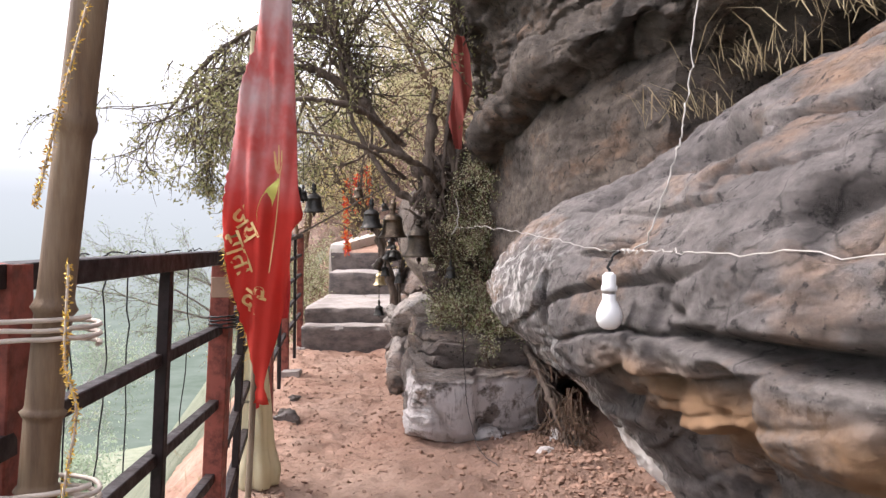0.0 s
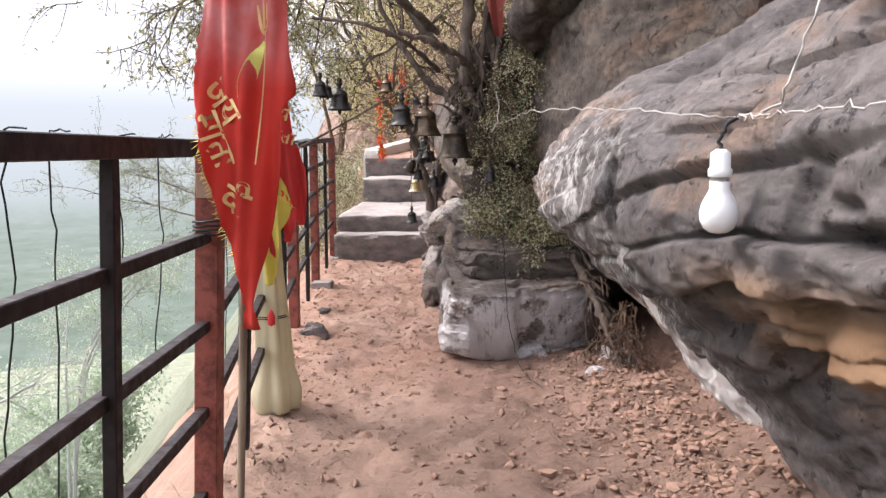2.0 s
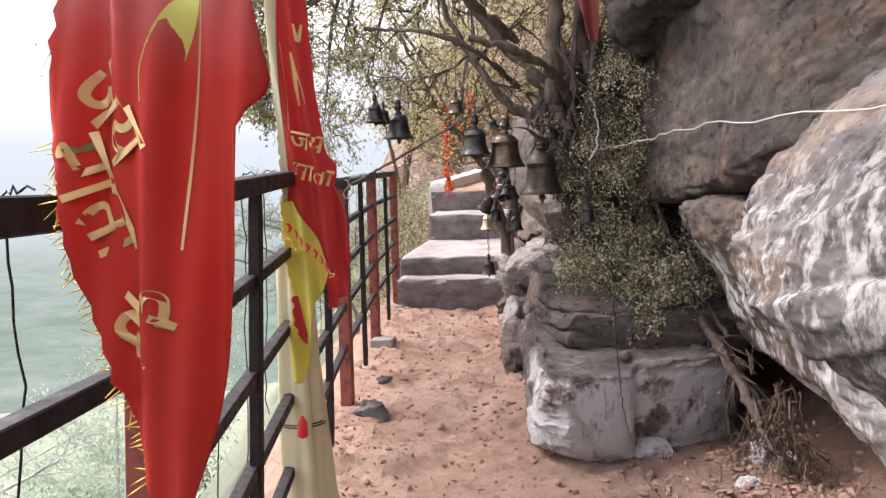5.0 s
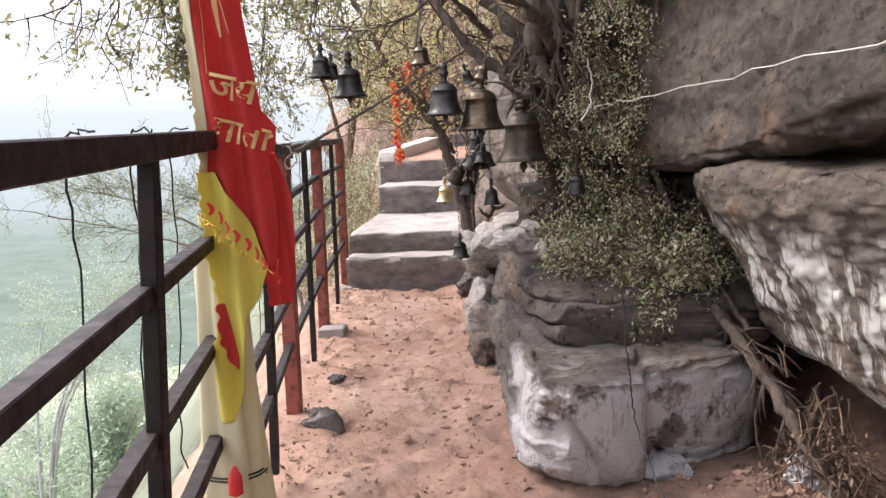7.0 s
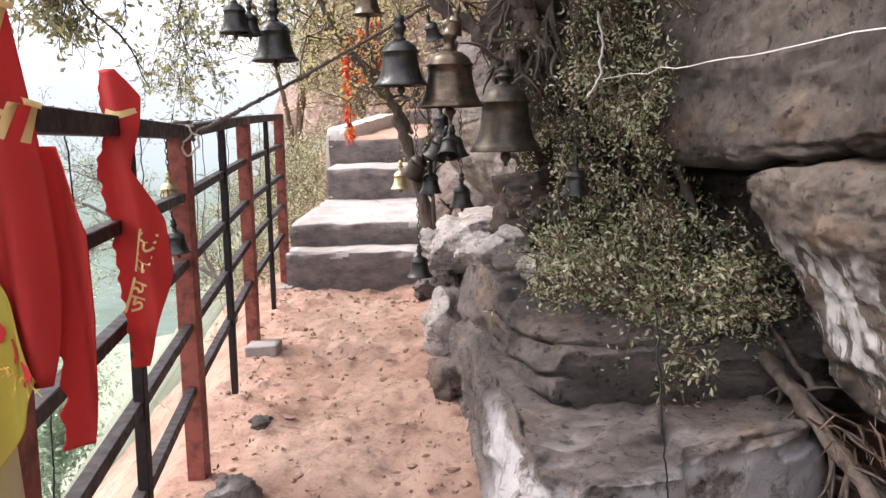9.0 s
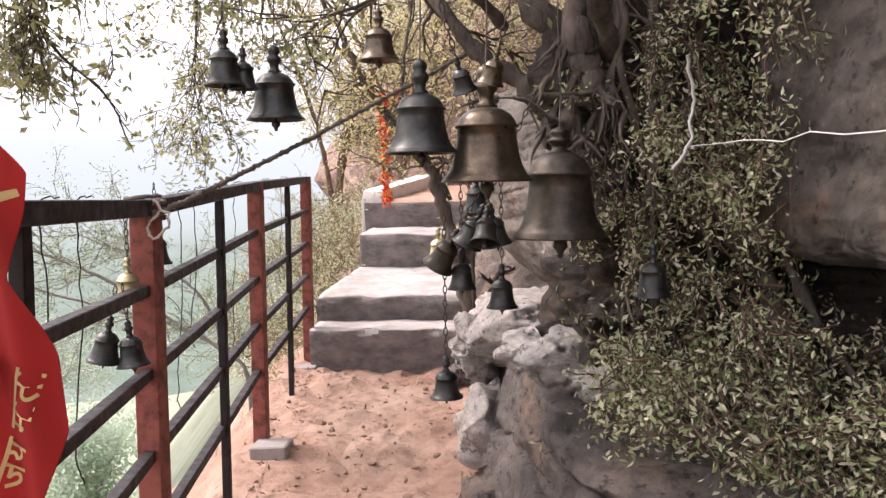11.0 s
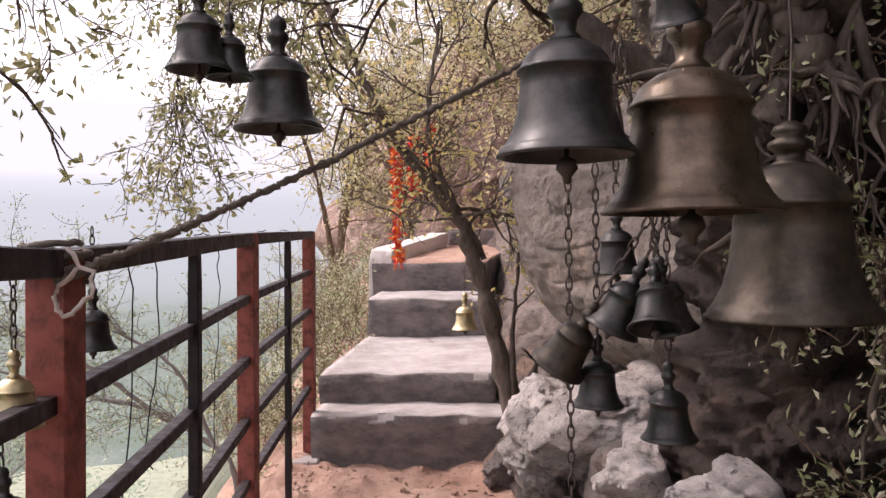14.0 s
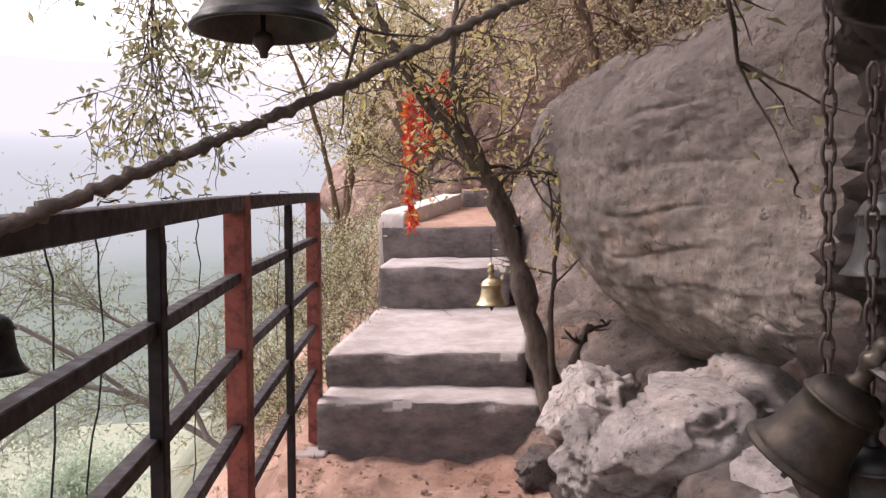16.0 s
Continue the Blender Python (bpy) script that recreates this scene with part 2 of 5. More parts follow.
def leaf_mat(name, cols, trans=0.25):
    m = Mat(name, 0.6, 0, 0.25)
    m.colour(m.ramp(m.island(), [(i / max(1, len(cols) - 1), c) for i, c in enumerate(cols)]))
    t = m.n.new("ShaderNodeBsdfTranslucent")
    m.l.new(m.b.inputs["Base Color"].links[0].from_socket, t.inputs[0])
    k = m.n.new("ShaderNodeMixShader")
    k.inputs[0].default_value = trans
    m.l.new(m.b.outputs[0], k.inputs[1])
    m.l.new(t.outputs[0], k.inputs[2])
    m.l.new(k.outputs[0], m.n["Material Output"].inputs[0])
    return m.m


def cloth_mat(name, a, b, trans=0.3, fade=None):
    m = Mat(name, 0.75, 0, 0.2)
    c = m.mix(m.noise(7, 5, 0.6), a, b)
    if fade:
        lo, hi, col = fade
        c = m.mix(m.math("MULTIPLY", m.span(m.axis(2), lo, hi), m.ramp(m.noise(5, 4, 0.6), [(0.35, 0.2), (0.6, 0.9)])), c, col)
    m.colour(c).bump(m.noise(400, 2), 0.25, 0.001)
    t = m.n.new("ShaderNodeBsdfTranslucent")
    m.l.new(c, t.inputs[0])
    k = m.n.new("ShaderNodeMixShader")
    k.inputs[0].default_value = trans
    m.l.new(m.b.outputs[0], k.inputs[1])
    m.l.new(t.outputs[0], k.inputs[2])
    m.l.new(k.outputs[0], m.n["Material Output"].inputs[0])
    return m.m


def bell_mat(name, a, b, rough):
    m = Mat(name, rough, 0.85, 0.5)
    c = m.ramp(m.noise(22, 7, 0.7), [(0.3, a), (0.7, b)])
    c = m.mix(m.ramp(m.noise(60, 5, 0.7), [(0.6, 0.0), (0.75, 0.5)]), c, (0.09, 0.11, 0.095))
    m.colour(c).rough(m.ramp(m.noise(35, 6, 0.7), [(0.3, rough - 0.12), (0.7, rough + 0.2)])).bump(m.noise(120, 5), 0.2, 0.002)
    return m.m


M_DIRT, M_SCRUB, M_HAZE = dirt_mat(), scrub_mat(), haze_mat()
M_RED, M_DARK = rust_paint("oxide_red_paint", (0.26, 0.075, 0.055)), rust_paint("dark_brown_paint", (0.022, 0.014, 0.014))
M_CONC = Mat("worn_concrete", 0.9)
M_CONC.colour(M_CONC.mix(M_CONC.ramp(M_CONC.noise(3, 7, 0.7), [(0.42, 0.0), (0.62, 0.8)]), M_CONC.mix(M_CONC.noise(14, 8, 0.75), (0.26, 0.23, 0.212), (0.48, 0.44, 0.415)), (0.22, 0.185, 0.168)))
M_CONC.bump(M_CONC.noise(7, 6, 0.7), 0.6, 0.02).bump(M_CONC.noise(70, 8, 0.75), 0.7, 0.006)
M_CONC = M_CONC.m
M_LIME = plain("limewashed_cement", (0.6, 0.55, 0.5), 0.9, vary=0.25, scale=8, bump=0.8, dist=0.02)
# darker, blotched cement for the upright faces of the steps
M_RISER = Mat("dark_cement", 0.95)
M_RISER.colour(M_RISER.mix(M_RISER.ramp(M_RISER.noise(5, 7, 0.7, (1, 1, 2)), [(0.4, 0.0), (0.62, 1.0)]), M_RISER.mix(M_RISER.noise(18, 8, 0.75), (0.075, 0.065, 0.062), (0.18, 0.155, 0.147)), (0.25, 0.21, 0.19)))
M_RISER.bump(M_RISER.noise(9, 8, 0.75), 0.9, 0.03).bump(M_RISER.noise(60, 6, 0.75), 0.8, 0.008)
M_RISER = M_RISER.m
M_BRONZE = bell_mat("weathered_bronze", (0.05, 0.038, 0.028), (0.17, 0.125, 0.085), 0.33)
M_OLDBRONZE = bell_mat("dull_old_bronze", (0.03, 0.026, 0.022), (0.10, 0.08, 0.06), 0.45)
M_DKBELL = bell_mat("blackened_bell_metal", (0.028, 0.028, 0.026), (0.085, 0.08, 0.074), 0.42)
M_BRASS = bell_mat("brass", (0.36, 0.29, 0.15), (0.6, 0.5, 0.3), 0.4)
M_IRON = plain("rusty_iron", (0.09, 0.07, 0.06), 0.6, 0.6)
M_BARK = bark_mat("grey_bark", (0.045, 0.036, 0.03), (0.21, 0.165, 0.135))
M_TWIG = bark_mat("brown_twig", (0.075, 0.05, 0.036), (0.24, 0.165, 0.115))
M_LEAF = leaf_mat("tree_leaves", [(0.15, 0.155, 0.065), (0.25, 0.245, 0.11), (0.36, 0.34, 0.18), (0.24, 0.21, 0.13)], 0.5)
M_LEAF2 = leaf_mat("shrub_leaves", [(0.19, 0.22, 0.09), (0.33, 0.36, 0.18), (0.48, 0.47, 0.32), (0.56, 0.48, 0.37)], 0.35)
M_YELLOW = leaf_mat("yellowing_leaves", [(0.36, 0.33, 0.13), (0.5, 0.44, 0.17), (0.58, 0.46, 0.22), (0.42, 0.33, 0.2)], 0.5)
# olive leaves lightened in colour to stand for haze on the hill
M_HAZEHILL = leaf_mat("hazed_olive_leaves", [(0.42, 0.40, 0.22), (0.52, 0.49, 0.27), (0.6, 0.53, 0.33), (0.5, 0.43, 0.32)], 0.5)
# mist over the slope trees is put into these pale leaf and bark colours
M_MISTLEAF = leaf_mat("mist_paled_leaves", [(0.34, 0.42, 0.3), (0.42, 0.5, 0.36), (0.5, 0.55, 0.45)], 0.4)
M_MISTBARK = plain("mist_paled_bark", (0.42, 0.42, 0.40), 0.9, vary=0.2)
M_DRY = leaf_mat("dry_grass", [(0.32, 0.25, 0.15), (0.44, 0.36, 0.22), (0.24, 0.18, 0.11)])
M_FLAG = cloth_mat("red_flag_cloth", (0.50, 0.035, 0.025), (0.62, 0.06, 0.04), 0.3, (1.5, 1.75, (0.62, 0.5, 0.5)))
M_FLAG2 = cloth_mat("red_satin", (0.42, 0.03, 0.03), (0.55, 0.05, 0.04))
M_YCLOTH = cloth_mat("yellow_cloth", (0.55, 0.45, 0.06), (0.68, 0.58, 0.14))
M_CREAM = cloth_mat("cream_cloth", (0.5, 0.44, 0.27), (0.68, 0.62, 0.45))
M_GOLD = plain("gold_print", (0.66, 0.46, 0.2), 0.45, 0.2, bump=0)
M_WHITE = plain("white_plastic", (0.8, 0.8, 0.8), 0.35, bump=0, vary=0.03, spec=0.5)
M_WIRE = plain("white_wire", (0.42, 0.39, 0.36), 0.6, vary=0.15)
M_BLACK = plain("black_wire", (0.02, 0.02, 0.02), 0.6)
M_ROPE = plain("old_rope", (0.16, 0.13, 0.105), 0.95, vary=0.5, scale=60, bump=1.0, dist=0.006)
M_CORD = plain("pale_cord", (0.55, 0.48, 0.42), 0.9, vary=0.3, scale=80)
M_BAMBOO = Mat("dry_bamboo", 0.55)
M_BAMBOO.colour(M_BAMBOO.ramp(M_BAMBOO.noise(8, 6, 0.65, (4, 4, 0.5)), [(0.3, (0.10, 0.062, 0.04)), (0.55, (0.2, 0.14, 0.09)), (0.8, (0.31, 0.25, 0.17))])).bump(M_BAMBOO.noise(30, 5, 0.6, (5, 5, 0.3)), 0.4, 0.004)
M_BAMBOO = M_BAMBOO.m
M_TINSEL = plain("gold_tinsel", (0.75, 0.5, 0.1), 0.35, 0.6, bump=0)
M_ORANGE = plain("marigold_orange", (0.75, 0.2, 0.03), 0.8)
M_SCARLET = plain("red_ribbon", (0.6, 0.04, 0.04), 0.7)


# ---- mesh helpers ----
def mesh_ob(name, verts, faces, mat, parent=None, flat=False):
    me = bpy.data.meshes.new(name)
    me.from_pydata([tuple(map(float, v)) for v in verts], [], [tuple(map(int, f)) for f in faces])
    me.materials.append(mat)
    me.update()
    if not flat:
        me.polygons.foreach_set("use_smooth", [True] * len(me.polygons))
    ob = new(name, me)
    ob.parent = parent
    return ob


def part(name, bm, material, parent, label="", flat=True):
    me = bpy.data.meshes.new(name)
    bmesh.ops.recalc_face_normals(bm, faces=bm.faces)
    bm.to_mesh(me)
    bm.free()
    me.materials.append(material)
    if not flat:
        me.polygons.foreach_set("use_smooth", [True] * len(me.polygons))
    ob = new(name, me)
    ob.parent = parent
    if label:
        ob["label"] = label
    return ob


def thing(name, label, category, group="", at=(0, 0, 0)):
    ob = new(name)
    ob.location = at
    ob.empty_display_size = 0.05
    return tagged(ob, label, category, group)


def beam(a, b, w, h, bevel=0.004):
    "a square bar from a to b, w across and h high"
    a, b = Vector(a), Vector(b)
    bm = bmesh.new()
    bmesh.ops.create_cube(bm, size=1)
    bmesh.ops.bevel(bm, geom=bm.edges[:], offset=min(bevel / min(w, h), 0.3) * 0.6, segments=1, affect="EDGES")
    d = b - a
    rot = d.to_track_quat("Y", "Z").to_matrix().to_4x4()
    bmesh.ops.transform(bm, matrix=Matrix.Translation((a + b) / 2) @ rot @ Matrix.Diagonal((w, d.length, h, 1)), verts=bm.verts)
    return bm


def lathe(profile, seg=28):
    bm = bmesh.new()
    rings = []
    for r, z in profile:
        rings.append([bm.verts.new((r * math.cos(a * 2 * math.pi / seg), r * math.sin(a * 2 * math.pi / seg), z)) for a in range(seg)])
    for p, q in zip(rings, rings[1:]):
        for i in range(seg):
            bm.faces.new((p[i], p[(i + 1) % seg], q[(i + 1) % seg], q[i]))
    for r, flip in ((rings[0], 1), (rings[-1], 0)):
        bm.faces.new(r[::-1] if flip else r)
    return bm


class Tubes:
    "many tapered tubes gathered into one mesh"

    def __init__(self):
        self.v, self.f, self.n = [], [], 0

    def add(self, pts, radii, seg=6):
        pts = np.asarray(pts, float)
        k = len(pts)
        radii = np.broadcast_to(np.asarray(radii, float), (k,))
        t = np.gradient(pts, axis=0)
        t /= np.linalg.norm(t, axis=1)[:, None] + 1e-9
        up = np.array([0.31, 0.17, 0.93]) if abs(t[0][2]) < 0.8 else np.array([0.95, 0.2, 0.1])
        a = np.cross(t, up)
        a /= np.linalg.norm(a, axis=1)[:, None] + 1e-9
        b = np.cross(t, a)
        ang = np.arange(seg) * 2 * np.pi / seg
        ring = pts[:, None] + radii[:, None, None] * (a[:, None] * np.cos(ang)[None, :, None] + b[:, None] * np.sin(ang)[None, :, None])
        self.v.append(ring.reshape(-1, 3))
        for i in range(k - 1):
            for j in range(seg):
                p, q = self.n + i * seg + j, self.n + i * seg + (j + 1) % seg
                self.f.append((p, q, q + seg, p + seg))
        self.f.append(tuple(self.n + j for j in range(seg)))
        self.f.append(tuple(self.n + (k - 1) * seg + j for j in range(seg))[::-1])
        self.n += k * seg

    def ob(self, name, mat, parent=None):
        return mesh_ob(name, np.concatenate(self.v), self.f, mat, parent)


def curve(pts, n):
    "a smooth line through a few points"
    p = np.asarray(pts, float)
    p = np.concatenate([[2 * p[0] - p[1]], p, [2 * p[-1] - p[-2]]])
    out = []
    for u in np.linspace(0, len(p) - 3 - 1e-6, n):
        i, t = int(u), u - int(u)
        a, b, c, d = p[i:i + 4]
        out.append(0.5 * (2 * b + (c - a) * t + (2 * a - 5 * b + 4 * c - d) * t * t + (3 * b - a - 3 * c + d) * t ** 3))
    return np.array(out)


def leaves(points, size, rng, mat, name, parent, droop=0.3, aspect=0.42):
    "one folded four-point leaf at each point"
    n = len(points)
    d = rng.normal(size=(n, 3))
    d[:, 2] -= droop
    d /= np.linalg.norm(d, axis=1)[:, None]
    s = rng.normal(size=(n, 3))
    s -= d * (s * d).sum(1)[:, None]
    s /= np.linalg.norm(s, axis=1)[:, None]
    nrm = np.cross(d, s)
    L = (size * rng.uniform(0.6, 1.35, n))[:, None]
    p = np.asarray(points)
    v = np.stack([p, p + d * L * 0.5 + s * L * aspect * 0.5 + nrm * L * 0.1, p + d * L, p + d * L * 0.5 - s * L * aspect * 0.5 + nrm * L * 0.1], 1).reshape(-1, 3)
    i = np.arange(n) * 4
    f = np.concatenate([np.stack([i, i + 1, i + 2], 1), np.stack([i, i + 2, i + 3], 1)])
    return mesh_ob(name, v, f, mat, parent, flat=True)


def rock(name, sections, mat, label, nu=150, nv=150, lump=0.08, strata=0.03, freq=9.0, tilt=(0.12, 0.1), seed=0, category="rock", kind="", fine=0.012, crisp=0.0, warp=0.10, hollows=()):
    "closed loops of (x, z) at several y, joined smoothly, weathered into ledges"
    ys = np.array([s[0] for s in sections], float)
    loops = np.array([s[1] for s in sections], float)
    k = loops.shape[1]
    u = np.linspace(0, k, nu, endpoint=False)
    i, t = u.astype(int), (u - u.astype(int))[None, :, None]
    g = [loops[:, (i + o) % k] for o in (-1, 0, 1, 2)]
    ring = 0.5 * (2 * g[1] + (g[2] - g[0]) * t + (2 * g[0] - 5 * g[1] + 4 * g[2] - g[3]) * t * t + (3 * g[1] - g[0] - 3 * g[2] + g[3]) * t ** 3)
    ring = ring * (1 - crisp) + (g[1] * (1 - t) + g[2] * t) * crisp
    path3 = np.concatenate([ys[:, None, None] * np.ones((1, nu, 1)), ring], 2)
    dense = np.stack([curve(path3[:, j], nv) for j in range(nu)], 1)
    P = dense[..., [1, 0, 2]]
    du = np.roll(P, -1, 1) - np.roll(P, 1, 1)
    dv = np.gradient(P, axis=0)
    N = np.cross(dv, du)
    N /= np.linalg.norm(N, axis=2)[..., None] + 1e-9
    mid = P.mean(1, keepdims=True)
    if ((P - mid) * N).sum() < 0:
        N = -N
    h = P[..., 2] + tilt[0] * P[..., 0] + tilt[1] * P[..., 1] + warp * fbm(P * 1.3, 3, seed + 40)
    lay = h * freq
    fl = np.floor(lay)
    amount = _hash(fl.astype(np.int64), fl.astype(np.int64) * 0, fl.astype(np.int64) * 0, seed)
    nxt = _hash(fl.astype(np.int64) + 1, fl.astype(np.int64) * 0, fl.astype(np.int64) * 0, seed)
    fr = lay - fl
    ledge = amount + (nxt - amount) * smooth(0.82, 1.0, fr) - 1.3 * np.exp(-((fr - 0.9) / 0.06) ** 2) * np.clip(0.35 + 1.2 * fbm(P * 2.5, 3, seed + 9), 0, 1.3)
    D = lump * fbm(P * 1.6, 4, seed) + strata * ledge * (0.6 + 0.6 * vnoise(P * 2.2, seed + 3)) + fine * fbm(P * np.array([9, 9, 16]), 4, seed + 5, 0.6)
    pit = vnoise(P * 7.0, seed + 21)
    D -= 0.05 * smooth(0.55, 0.8, pit) * (lump > 0.03)
    for hx, hy, hz, rx, ry, rz, deep in hollows:
        q = ((P - (hx, hy, hz)) / (rx, ry, rz)) ** 2
        D -= deep * np.exp(-(q.sum(-1) * (1 + 0.5 * fbm(P * 6, 3, seed + 60))) ** 1.5)
    P = P + N * D[..., None]
    verts = P.reshape(-1, 3)
    a = (np.arange(nv - 1)[:, None] * nu + np.arange(nu)[None]).ravel()
    b = (np.arange(nv - 1)[:, None] * nu + (np.arange(nu)[None] + 1) % nu).ravel()
    faces = np.stack([a, b, b + nu, a + nu], 1).tolist()
    faces.append(list(range(nu))[::-1])
    faces.append([(nv - 1) * nu + j for j in range(nu)])
    ob = mesh_ob(name, verts, faces, mat)
    return tagged(ob, label, category, kind=kind)


# ---- the ground: one sheet from the path to the horizon ----
RAIL_Y = (1.2, 2.75, 4.25, 5.9, 7.6, 9.35)
RAIL_X = (-0.66, -0.75, -1.0, -1.28, -1.49, -1.66)
RAIL_GAP = (0.25, 0.252, 0.238, 0.227, 0.227, 0.227)
RAIL_LEAN = (0.05, 0.055, 0.03, 0.01, 0.01, 0.01)
RAIL_Z = (1.38, 1.395, 1.465, 1.45, 1.52, 1.575)


def rail_x(y):
    return np.interp(y, (-6,) + RAIL_Y + (16,), (-0.5,) + RAIL_X + (-1.7,))


def ground_z(x, y):
    x, y = np.broadcast_arrays(np.asarray(x, float), np.asarray(y, float))
    p = np.stack([x, y, x * 0], -1)
    base = 0.19 + 0.018 * np.clip(y - 6, 0, 3.2) + 0.42 * np.clip(y - 9.6, 0, 9) * 0.5 + 0.25 * np.clip(y - 18, 0, 40)
    edge = rail_x(y) - x
    drop = np.clip(edge - 0.12, 0, None)
    slope = -1.0 * drop - 0.35 * np.clip(drop - 1.0, 0, None)
    slope = np.maximum(slope, -55 - 0.002 * drop)
    right = np.clip(x - 1.0, 0, None)
    z = base + slope + np.minimum(right * 0.9, 30)
    rough = 0.022 * fbm(p * 2.2, 4, 3) + 0.022 * fbm(p * 7, 4, 7, 0.6) - 0.014 * smooth(0.3, 0.7, fbm(p * 3.5, 3, 17))
    rut = 0.03 * np.exp(-((x + 0.45 + 0.09 * (y - 3)) / 0.35) ** 2) * (y < 9)
    mound = 0.20 * np.exp(-(((x - 0.95) / 0.28) ** 2 + ((y - 2.85) / 0.5) ** 2)) + 0.07 * np.exp(-(((x - 0.75) / 0.3) ** 2 + ((y - 4.2) / 0.5) ** 2))
    big = 0.5 * fbm(p * 0.25, 4, 11) * smooth(1.5, 8, np.maximum(drop, right))
    return z + rough - rut + mound + big


def spread(lo, hi, step, far, n):
    mid = np.arange(lo, hi, step)
    out = np.geomspace(0.06, far, n)
    return np.concatenate([(lo - out)[::-1], mid, hi + out])


def make_ground():
    xs, ys = spread(-2.3, 1.4, 0.022, 2500, 40), spread(0.4, 9.7, 0.03, 2500, 40)
    X, Y = np.meshgrid(xs, ys)
    Z = ground_z(X, Y)
    nx, ny = len(xs), len(ys)
    a = (np.arange(ny - 1)[:, None] * nx + np.arange(nx - 1)[None]).ravel()
    f = np.stack([a, a + 1, a + nx + 1, a + nx], 1)
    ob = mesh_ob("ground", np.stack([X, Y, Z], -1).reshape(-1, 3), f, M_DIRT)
    ob.data.materials.append(M_SCRUB)
    cx, cy = X.ravel()[a], Y.ravel()[a]
    far = (rail_x(cy) - cx > 1.1) | (cx > 2.5) | (cy > 22) | (cy < -8)
    ob.data.polygons.foreach_set("material_index", far.astype(np.int32))
    tagged(ob, "trodden red earth path above a steep wooded slope", "ground", kind="structure")


make_ground()


def make_backdrop():
    "misty valley and ridge beyond the drop"
    n, rows = 140, 40
    v = []
    for j in range(rows):
        t = j / (rows - 1)
        for i in range(n):
            a = radians(-12 + 235 * i / (n - 1))
            r = 75 + 425 * min(1, t * 1.6)
            top = 80 + 10 * math.sin(a * 3.1) + 3 * noise.noise((a * 9, 0, 0))
            z = -45 + (t / 0.6) ** 1.6 * 14 if t < 0.6 else -31 + (top + 31) * (t - 0.6) / 0.4
            v.append((-r * math.sin(a), r * math.cos(a), z))
    f = [(j * n + i, j * n + i + 1, (j + 1) * n + i + 1, (j + 1) * n + i) for j in range(rows - 1) for i in range(n - 1)]
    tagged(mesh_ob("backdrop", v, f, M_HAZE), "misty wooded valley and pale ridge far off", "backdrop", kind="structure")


make_backdrop()

# ---- rocks ----
rock("overhanging_slab", [
    (-2.6, [(1.0, 1.15), (1.3, 0.7), (1.7, 0.0), (3.2, 0.0), (3.6, 3.2), (2.2, 2.5), (1.3, 1.75)]),
    (0.2, [(0.80, 1.15), (1.0, 0.8), (1.5, 0.05), (3.2, 0.0), (3.6, 3.2), (1.8, 2.35), (1.0, 1.7)]),
    (1.3, [(0.47, 1.2), (0.72, 0.85), (1.3, 0.1), (3.0, 0.1), (3.4, 3.2), (1.5, 2.2), (0.66, 1.56)]),
    (1.8, [(0.37, 1.2), (0.60, 0.9), (1.2, 0.25), (3.0, 0.2), (3.4, 3.1), (1.4, 2.15), (0.62, 1.6)]),
    (2.35, [(0.28, 1.24), (0.45, 0.96), (0.95, 0.62), (2.8, 0.5), (3.2, 2.9), (1.2, 2.0), (0.50, 1.56)]),
    (2.85, [(0.15, 1.27), (0.32, 1.06), (0.85, 0.78), (2.6, 0.7), (3.0, 2.8), (1.0, 1.85), (0.40, 1.55)]),
    (3.12, [(0.20, 1.3), (0.38, 1.12), (0.85, 0.9), (2.4, 0.9), (2.8, 2.6), (1.0, 1.8), (0.42, 1.55)]),
    (3.6, [(0.55, 1.35), (0.65, 1.2), (0.95, 1.05), (2.0, 1.1), (2.3, 2.3), (1.1, 1.75), (0.7, 1.58)]),
], M_SLAB, "grey layered sandstone slab overhanging the path, splashed with whitewash", nu=460, nv=460, lump=0.035, strata=0.02, freq=10, tilt=(-0.32, 0.12), seed=2, fine=0.010, warp=0.05,
     hollows=((0.74, 2.08, 1.66, 0.15, 0.22, 0.055, 0.24), (0.56, 2.45, 1.58, 0.07, 0.1, 0.05, 0.15), (0.62, 1.25, 1.24, 0.2, 0.3, 0.022, 0.16), (0.45, 1.75, 1.10, 0.1, 0.2, 0.02, 0.06),
              (0.85, 1.45, 0.98, 0.3, 0.42, 0.10, 0.2), (0.66, 1.22, 1.17, 0.05, 0.05, 0.02, 0.14), (0.5, 1.5, 1.28, 0.06, 0.05, 0.016, 0.1), (0.55, 1.38, 1.285, 0.05, 0.04, 0.014, 0.1), (0.6, 1.32, 1.36, 0.05, 0.1, 0.009, 0.06), (0.5, 1.75, 1.5, 0.06, 0.3, 0.007, 0.05), (0.42, 2.0, 1.38, 0.05, 0.25, 0.006, 0.04), (0.75, 1.5, 1.7, 0.1, 0.4, 0.010, 0.06), (0.62, 1.5, 1.56, 0.1, 0.35, 0.008, 0.05), (0.95, 1.6, 1.9, 0.2, 0.4, 0.012, 0.08), (0.35, 2.25, 1.22, 0.03, 0.03, 0.02, 0.04), (1.1, 2.2, 2.0, 0.2, 0.4, 0.05, 0.15)))
